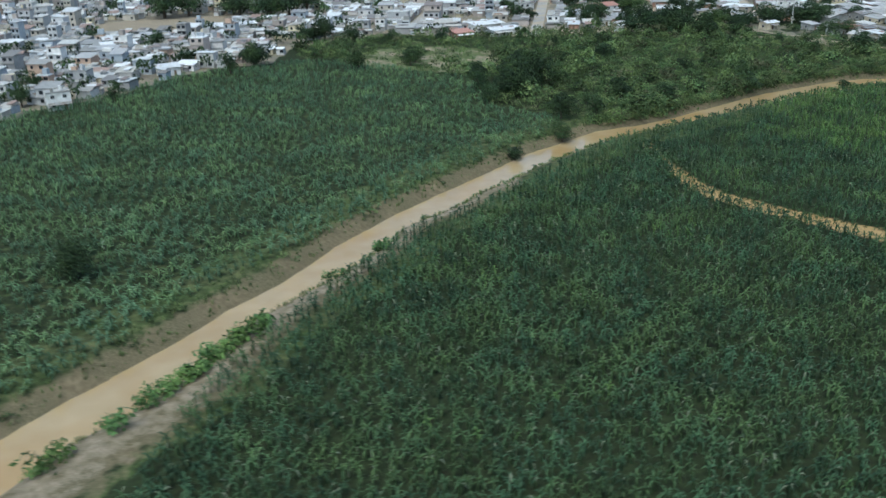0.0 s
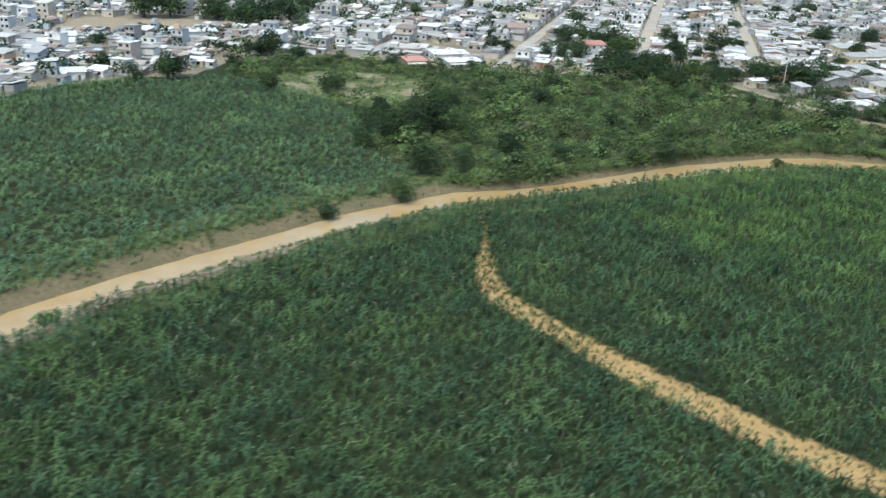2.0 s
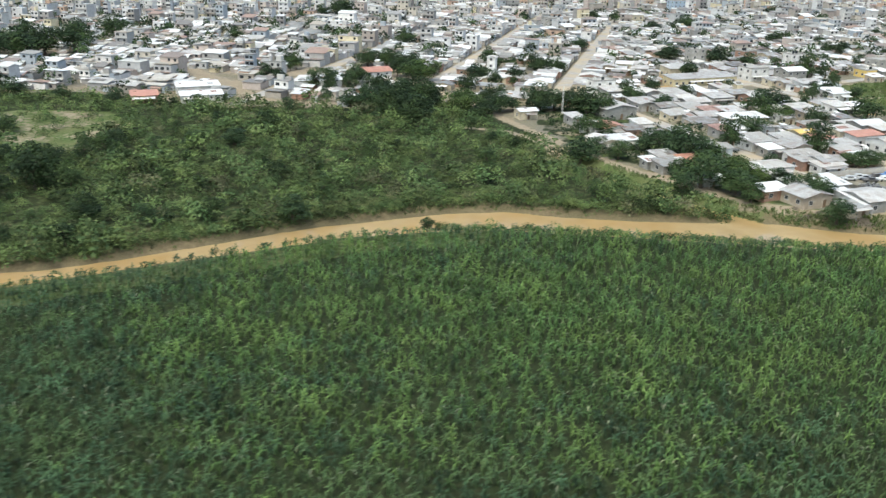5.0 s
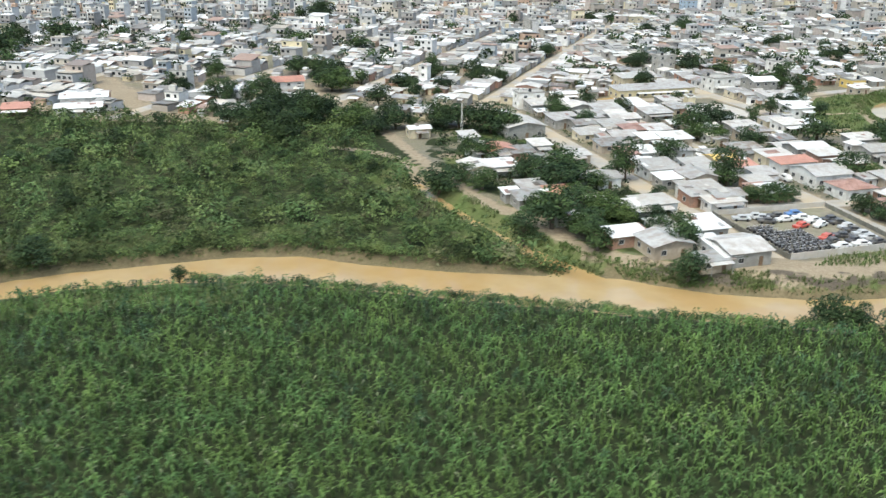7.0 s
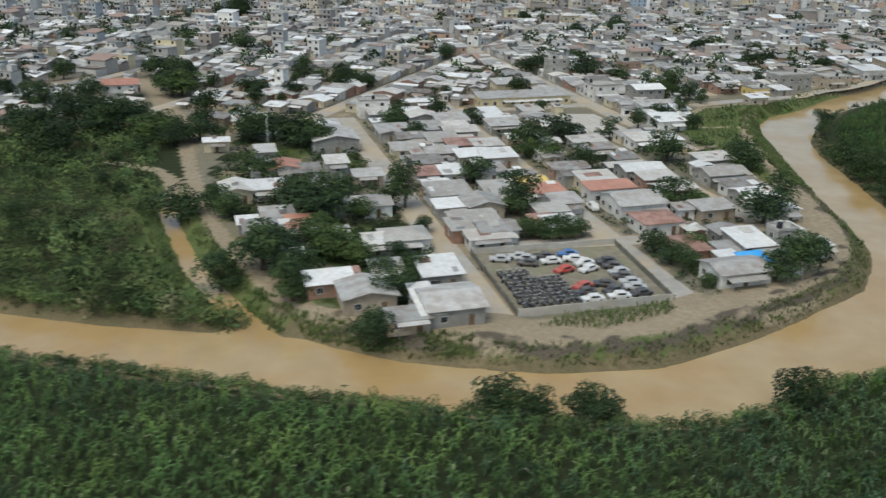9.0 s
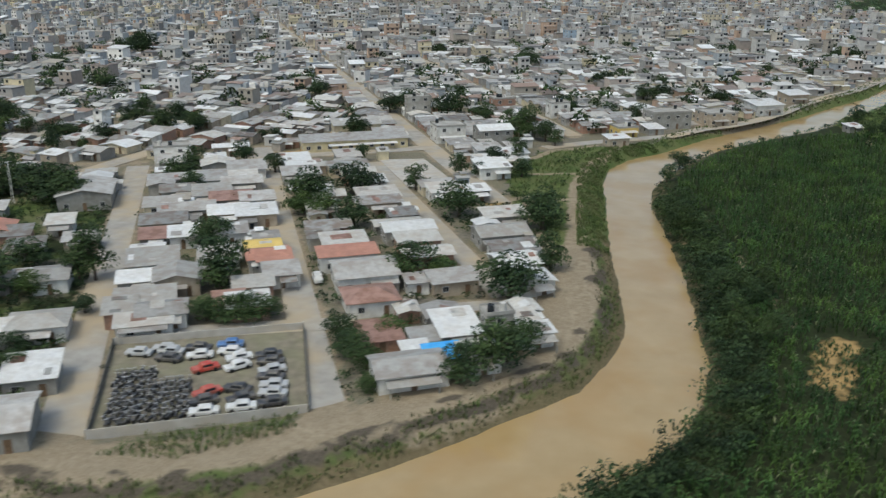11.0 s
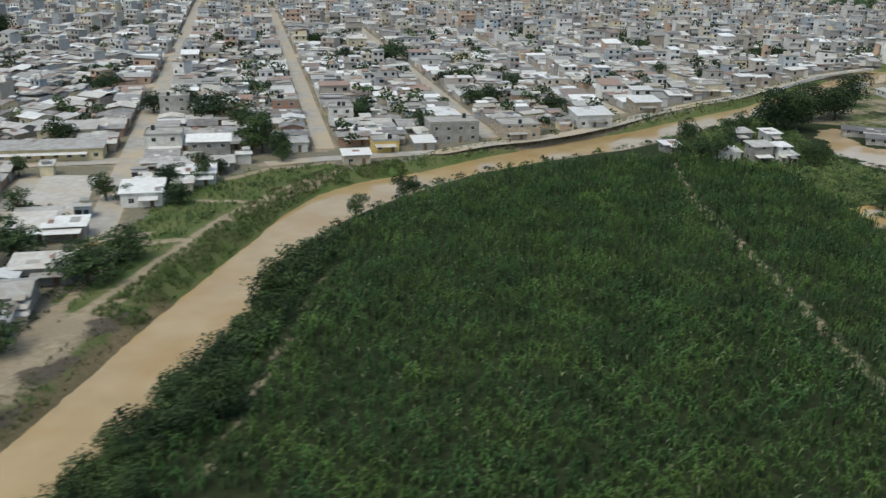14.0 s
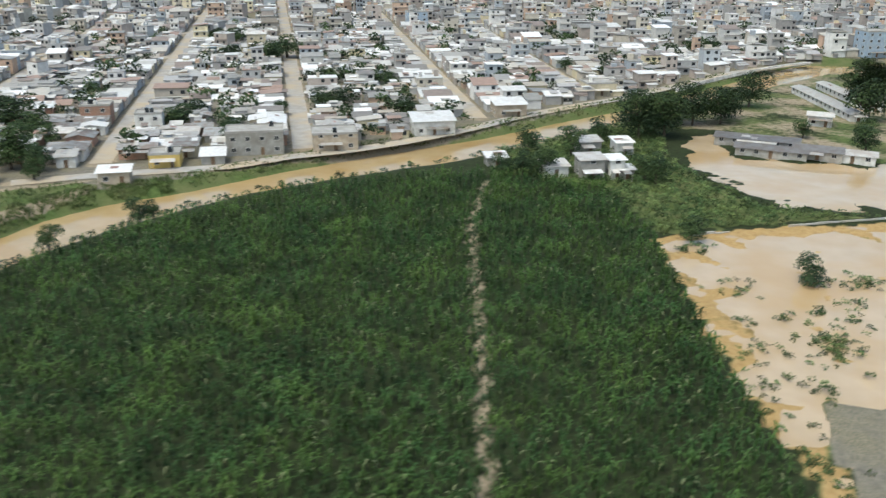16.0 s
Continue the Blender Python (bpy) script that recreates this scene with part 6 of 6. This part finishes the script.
FAR_ROOF = island_palette("far_roof_sheets", [(0.308, 0.302, 0.283), (0.432, 0.423, 0.4), (0.215, 0.202, 0.187), (0.535, 0.524, 0.488), (0.339, 0.323, 0.293), (0.677, 0.674, 0.655), (0.247, 0.202, 0.176), (0.401, 0.392, 0.382), (0.472, 0.444, 0.391), (0.328, 0.232, 0.187), (0.575, 0.574, 0.557), (0.266, 0.262, 0.243), (0.391, 0.352, 0.293), (0.79, 0.79, 0.782)])
# Wall tones raised so that the colour carries the distance haze.
FAR_WALL = island_palette("far_walls", [(0.409, 0.393, 0.37), (0.539, 0.521, 0.488), (0.355, 0.34, 0.323), (0.625, 0.605, 0.572), (0.388, 0.351, 0.301), (0.539, 0.488, 0.406), (0.366, 0.319, 0.281), (0.431, 0.425, 0.416), (0.775, 0.755, 0.717), (0.323, 0.308, 0.292), (0.496, 0.425, 0.375), (0.517, 0.51, 0.499), (0.647, 0.638, 0.625), (0.431, 0.458, 0.48), (0.539, 0.383, 0.281), (0.668, 0.584, 0.396), (0.388, 0.425, 0.458)], 0.9)
far_town(FAR, "far_town", FAR_ROOF, "crowded grey and white block houses of the far town")
for x, y in LONE:
    if y < 520 and x > 20:
        tree(x, y, rng.randrange(5), rng.uniform(0.55, 1.05))
fars = np.array([p for p in LONE if not (p[1] < 520 and p[0] > 20)])
g = np.random.default_rng(3)
crowns = [clump_template(g, [(g.uniform(-1.3, 1.3), g.uniform(-1.3, 1.3), g.uniform(1.0, 3.8), g.uniform(1.3, 2.1)) for _ in range(5)], 4.6, 0.55) for _ in range(6)]
planted("far_trees", crowns, fars, g.uniform(0.7, 1.6, len(fars)), TREELEAF, g, "dark green trees between the far houses", "trees")
HILL = [(520.0, 1150.0), (900.0, 1150.0), (900.0, 1900.0), (430.0, 1900.0), (440.0, 1240.0)]
P = scatter(g, HILL, 19.0)
# Haze painted as colour: pale CANE leaves where near trees are dark.
planted("far_trees", crowns, P, g.uniform(1.0, 2.2, len(P)), CANE, g, "green woods beyond the town with haze put into their pale tone", "trees")
P = scatter(g, YARDS, 2.6)

ROOFED = np.zeros(TAKEN.shape, bool)
for x, y, w, d, turn in RECTS:
    ROOFED[cells(x, y, w + 1.4, d + 1.4, turn)] = True
free = np.array([not ROOFED[cells(x, y, 1.7, 1.7, 0)].any() for x, y in P]) & ~inside(P, LOT) & (distance(P, LEVEE_ROAD) > 4.0) & (lumps(P, 7.0, 3.0) > -0.5)
for a, b, half in STREETS:
    free &= distance(P, [a, b]) > half + 0.6
P = P[free]
planted("yard_shrubs", bushes, P, g.uniform(0.4, 1.15, len(P)), TREELEAF, g, "dark garden shrubs and weeds between the houses", "shrubs")
LOTGRASS = [(255.5, 319.0), (266.0, 320.5), (278.0, 330.5), (276.5, 334.6), (261.5, 326.8)]
P = scatter(g, LOTGRASS, 0.9)
planted("bank_grass", tufts, P, g.uniform(0.8, 1.7, len(P)), GRASS, g, "thick green grass before the lot wall", "grass")

# ---------- the fenced lot with seized cars and motorcycles ----------
lot = thing("lot_wall", pose(0, 0, 0), "low pale concrete wall round a yard of wrecked cars", "wall")
corners = [Vector((*p, 0)) for p in LOT]
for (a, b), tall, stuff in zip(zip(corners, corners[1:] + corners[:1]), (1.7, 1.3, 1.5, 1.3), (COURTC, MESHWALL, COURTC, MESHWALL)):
    d = b - a
    n = int(d.length / 3.2)
    ang = math.degrees(math.atan2(d.y, d.x))
    for k in range(n):
        bm = bmesh.new()
        box(bm, 0, 0, -0.1, d.length / n - 0.06, 0.18, tall)
        box(bm, -d.length / n / 2, 0, -0.1, 0.26, 0.28, tall + 0.15)
        p = a + d * ((k + 0.5) / n)
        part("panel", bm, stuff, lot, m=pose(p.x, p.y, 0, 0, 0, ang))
slab = bmesh.new()
slab.faces.new([slab.verts.new((*p, 0)) for p in LOT])
me = bpy.data.meshes.new("pavement")
slab.to_mesh(me)
slab.free()
YARD = surf("yard_dust", (0.17, 0.15, 0.115), (0.27, 0.24, 0.18), 2.0, 0.95, 0.02, (0.2, 0.2, 0.12), 5.0, 0.5)
me.materials.append(YARD)
tagged(new("pavement", me), "dusty yard floor inside the lot wall", "yard", kind="structure").location.z = 0.16


def paint(name, colour):
    return surf(name, tuple(c * 0.85 for c in colour), colour, 0.6, 0.35, spec=0.5, stain=(0.3, 0.26, 0.2), stain_size=1.2, stain_amount=0.35)


PAINTS = [paint("white_car_paint", (0.75, 0.75, 0.74)), paint("silver_car_paint", (0.5, 0.51, 0.52)), paint("red_car_paint", (0.5, 0.06, 0.04)), paint("blue_car_paint", (0.08, 0.2, 0.45)), paint("dark_car_paint", (0.05, 0.05, 0.055))]


def make_car(material, label, name="car", van=False):
    car = thing(name, pose(0, 0, -90), label, "car", "cars of the lot")
    bm = bmesh.new()
    box(bm, 0, 0, 0.3, 1.7, 4.2, 0.55 if not van else 0.75)
    top = box(bm, 0, -0.2 if not van else -0.35, 0.84 if not van else 1.0, 1.6, 2.3 if not van else 3.4, 0.55 if not van else 0.8)
    for v in top:
        if v.co.z > 1.2:
            v.co.x *= 0.84
            v.co.y = (v.co.y + 0.2) * 0.72 - 0.2
    bmesh.ops.bevel(bm, geom=bm.edges[:], offset=0.06, segments=1, affect="EDGES")
    part("body", bm, material, car)
    for y, turn in ((0.62 if not van else 1.05, 32), (-1.02 if not van else -1.75, -32)):
        g = bmesh.new()
        box(g, 0, 0, 0, 1.36, 0.04, 0.5)
        part("windscreen", g, DARKGLASS, car, m=pose(0, y + 0.1 * (1 if y > 0 else -1), 0.92 if not van else 1.1, turn, 0, 0))
    for x in (-0.78, 0.78):
        g = bmesh.new()
        box(g, 0, 0, 0, 0.04, 1.5, 0.32)
        part("side_window", g, DARKGLASS, car, m=pose(x, -0.2, 0.95 if not van else 1.2, 0, -9 if x > 0 else 9, 0))
        for y in (-1.3, 1.3):
            w = bmesh.new()
            bmesh.ops.create_cone(w, segments=12, radius1=0.32, radius2=0.32, depth=0.22, cap_ends=True, matrix=pose(0, 0, 0, 0, 90, 0))
            part("wheel", w, RUBBER, car, m=pose(x * 1.05, y, 0.32))
    return car


CARS = [make_car(PAINTS[0], "dented white car in the dusty lot"), make_car(PAINTS[1], "silver car in the dusty lot"), make_car(PAINTS[2], "red car in the dusty lot"), make_car(PAINTS[3], "blue car in the dusty lot"), make_car(PAINTS[4], "dark car in the dusty lot")]


def make_bike():
    bike = thing("motorcycle", pose(0, 0, -90), "dark seized motorcycle standing in a packed row", "motorcycle", "motorcycles of the lot")
    for y in (-0.62, 0.62):
        w = bmesh.new()
        bmesh.ops.create_cone(w, segments=10, radius1=0.3, radius2=0.3, depth=0.1, cap_ends=True, matrix=pose(0, 0, 0, 0, 90, 0))
        part("wheel", w, RUBBER, bike, m=pose(0, y, 0.3))
    bm = bmesh.new()
    for args in ((0, 0.12, 0.55, 0.26, 0.5, 0.28), (0, -0.4, 0.68, 0.24, 0.7, 0.12), (0, 0, 0.28, 0.22, 0.5, 0.3)):
        box(bm, *args)
    part("body", bm, PAINTS[4], bike)
    bm = bmesh.new()
    box(bm, 0, 0.5, 0.92, 0.7, 0.06, 0.06)
    box(bm, 0, 0.58, 0.3, 0.08, 0.08, 0.66)
    part("handlebar", bm, PAINTS[1], bike)
    return bike


g = random.Random(9)
bike = make_bike()
o, ux, uy = Vector((251.7, 322.7)), Vector((25.9, 13.6)).normalized(), Vector((-13.4, 26.9)).normalized()
for row in range(11):
    for k in range(17):
        if row > 7 and k > 8:
            continue
        p = o + ux * (2.0 + k * 0.66 + g.uniform(-0.16, 0.16)) + uy * (2.8 + row * 1.55 + g.uniform(-0.35, 0.35))
        if row == 0 and k == 0:
            bike.matrix_basis = pose(p.x, p.y, 0.16, 0, 0, GRID_TURN)
        else:
            copy_thing(bike, pose(p.x, p.y, 0.16, 0, g.uniform(-14, 14), GRID_TURN + g.uniform(-38, 38)))
used = set()
for row in range(9):
    for k in range(3):
        if row < 8 and k == 0 and row in (3, 4):
            continue
        p = o + ux * (15.2 + k * 4.7 + g.uniform(-0.4, 0.4)) + uy * (3.4 + row * 2.65 + g.uniform(-0.3, 0.3))
        if row > 6:
            p = p - ux * 6
        if g.random() < 0.08:
            continue
        c = 2 if (row, k) in ((2, 0), (5, 0)) else g.choice((0, 0, 0, 1, 1, 3, 4, 4, 4, 4))
        m = pose(p.x, p.y, 0.16, 0, 0, GRID_TURN + 90 + g.uniform(-28, 28))
        if c in used:
            copy_thing(CARS[c], m)
        else:
            used.add(c)
            CARS[c].matrix_basis = m
for p in ((4.5, 25.0), (8.5, 25.5)):
    q = o + ux * p[0] + uy * p[1]
    copy_thing(CARS[1], pose(q.x, q.y, 0.16, 0, 0, GRID_TURN + 70))
for c in range(5):
    if c not in used:
        q = o + ux * 13 + uy * (8 + c * 3)
        CARS[c].matrix_basis = pose(q.x, q.y, 0.16, 0, 0, GRID_TURN + 80)
make_car(PAINTS[0], "white van parked in the street", "van", True).matrix_basis = pose(260.2, 385.0, 0.18, 0, 0, GRID_TURN)
copy_thing(CARS[3], pose(277.0, 373.0, 0.2, 0, 0, GRID_TURN + 80))


# ---------- a mast beside the western yards ----------
mast = thing("radio_mast", pose(165.8, 418.0, 0), "thin pale lattice mast among trees", "mast")
for k, (x, y) in enumerate(((-0.3, -0.2), (0.3, -0.2), (0.0, 0.35))):
    bm = bmesh.new()
    limb(bm, (x, y, -0.2), (x * 0.5, y * 0.5, 11.0), 0.05, 0.04)
    part("leg", bm, WHITEWALL, mast)
for k in range(10):
    bm = bmesh.new()
    f = 1 - 0.05 * k
    corners = [(-0.3 * f, -0.2 * f), (0.3 * f, -0.2 * f), (0.0, 0.35 * f)]
    for a, b in zip(corners, corners[1:] + corners[:1]):
        limb(bm, (*a, 0.6 + k * 1.1), (*b, 1.0 + k * 1.1), 0.03, 0.03)
    part("brace", bm, WHITEWALL, mast)


bm = bmesh.new()
bmesh.ops.extrude_face_region(bm, geom=[bm.faces.new([bm.verts.new((*p, 0.1)) for p in COURT])])
for v in list(bm.verts)[4:]:
    v.co.z += 0.08
me = bpy.data.meshes.new("pavement")
bm.to_mesh(me)
bm.free()
me.materials.append(COURTC)
tagged(new("pavement", me), "pale dusty concrete ball court before the school hall", "court", kind="structure")


# ---------- low walls by the water ----------


def low_wall(name, line, tall, material, label, gaps=0.0):
    """A wall of even panels along a line, each a little proud or sunk."""
    g = random.Random(4)
    ob = thing(name, pose(*line[0], 0), label, "wall")
    q = evenly(line, int(sum(math.dist(a, b) for a, b in zip(line, line[1:])) / 3.0))
    for a, b in zip(q[:-1], q[1:]):
        c = (a + b) / 2
        if g.random() < gaps:
            continue
        z = max(float(height(c[None])[0]), -0.3)
        bm = bmesh.new()
        box(bm, 0, 0, -0.4, math.dist(a, b) - 0.08, 0.22, tall + 0.4)
        box(bm, 0, 0, tall, math.dist(a, b) - 0.02, 0.32, 0.08)
        part("panel", bm, material, ob, m=pose(c[0] - line[0][0], c[1] - line[0][1], z + g.uniform(-0.06, 0.06), 0, g.uniform(-1, 1), math.degrees(math.atan2(b[1] - a[1], b[0] - a[0]))))


low_wall("flood_wall", [(436.5, 526.5), (447.3, 534.5), (458.1, 541.0), (469.3, 548.2), (481.0, 555.0)], 0.3, COURTC, "low pale concrete wall on the dike between flooded meadows", 0.3)
low_wall("parapet", [(427.3, 696.0), (437.9, 721.0), (450.1, 745.0), (463.4, 767.0), (478.8, 785.0)], 0.9, WHITEWALL, "white concrete parapet along the riverside street")
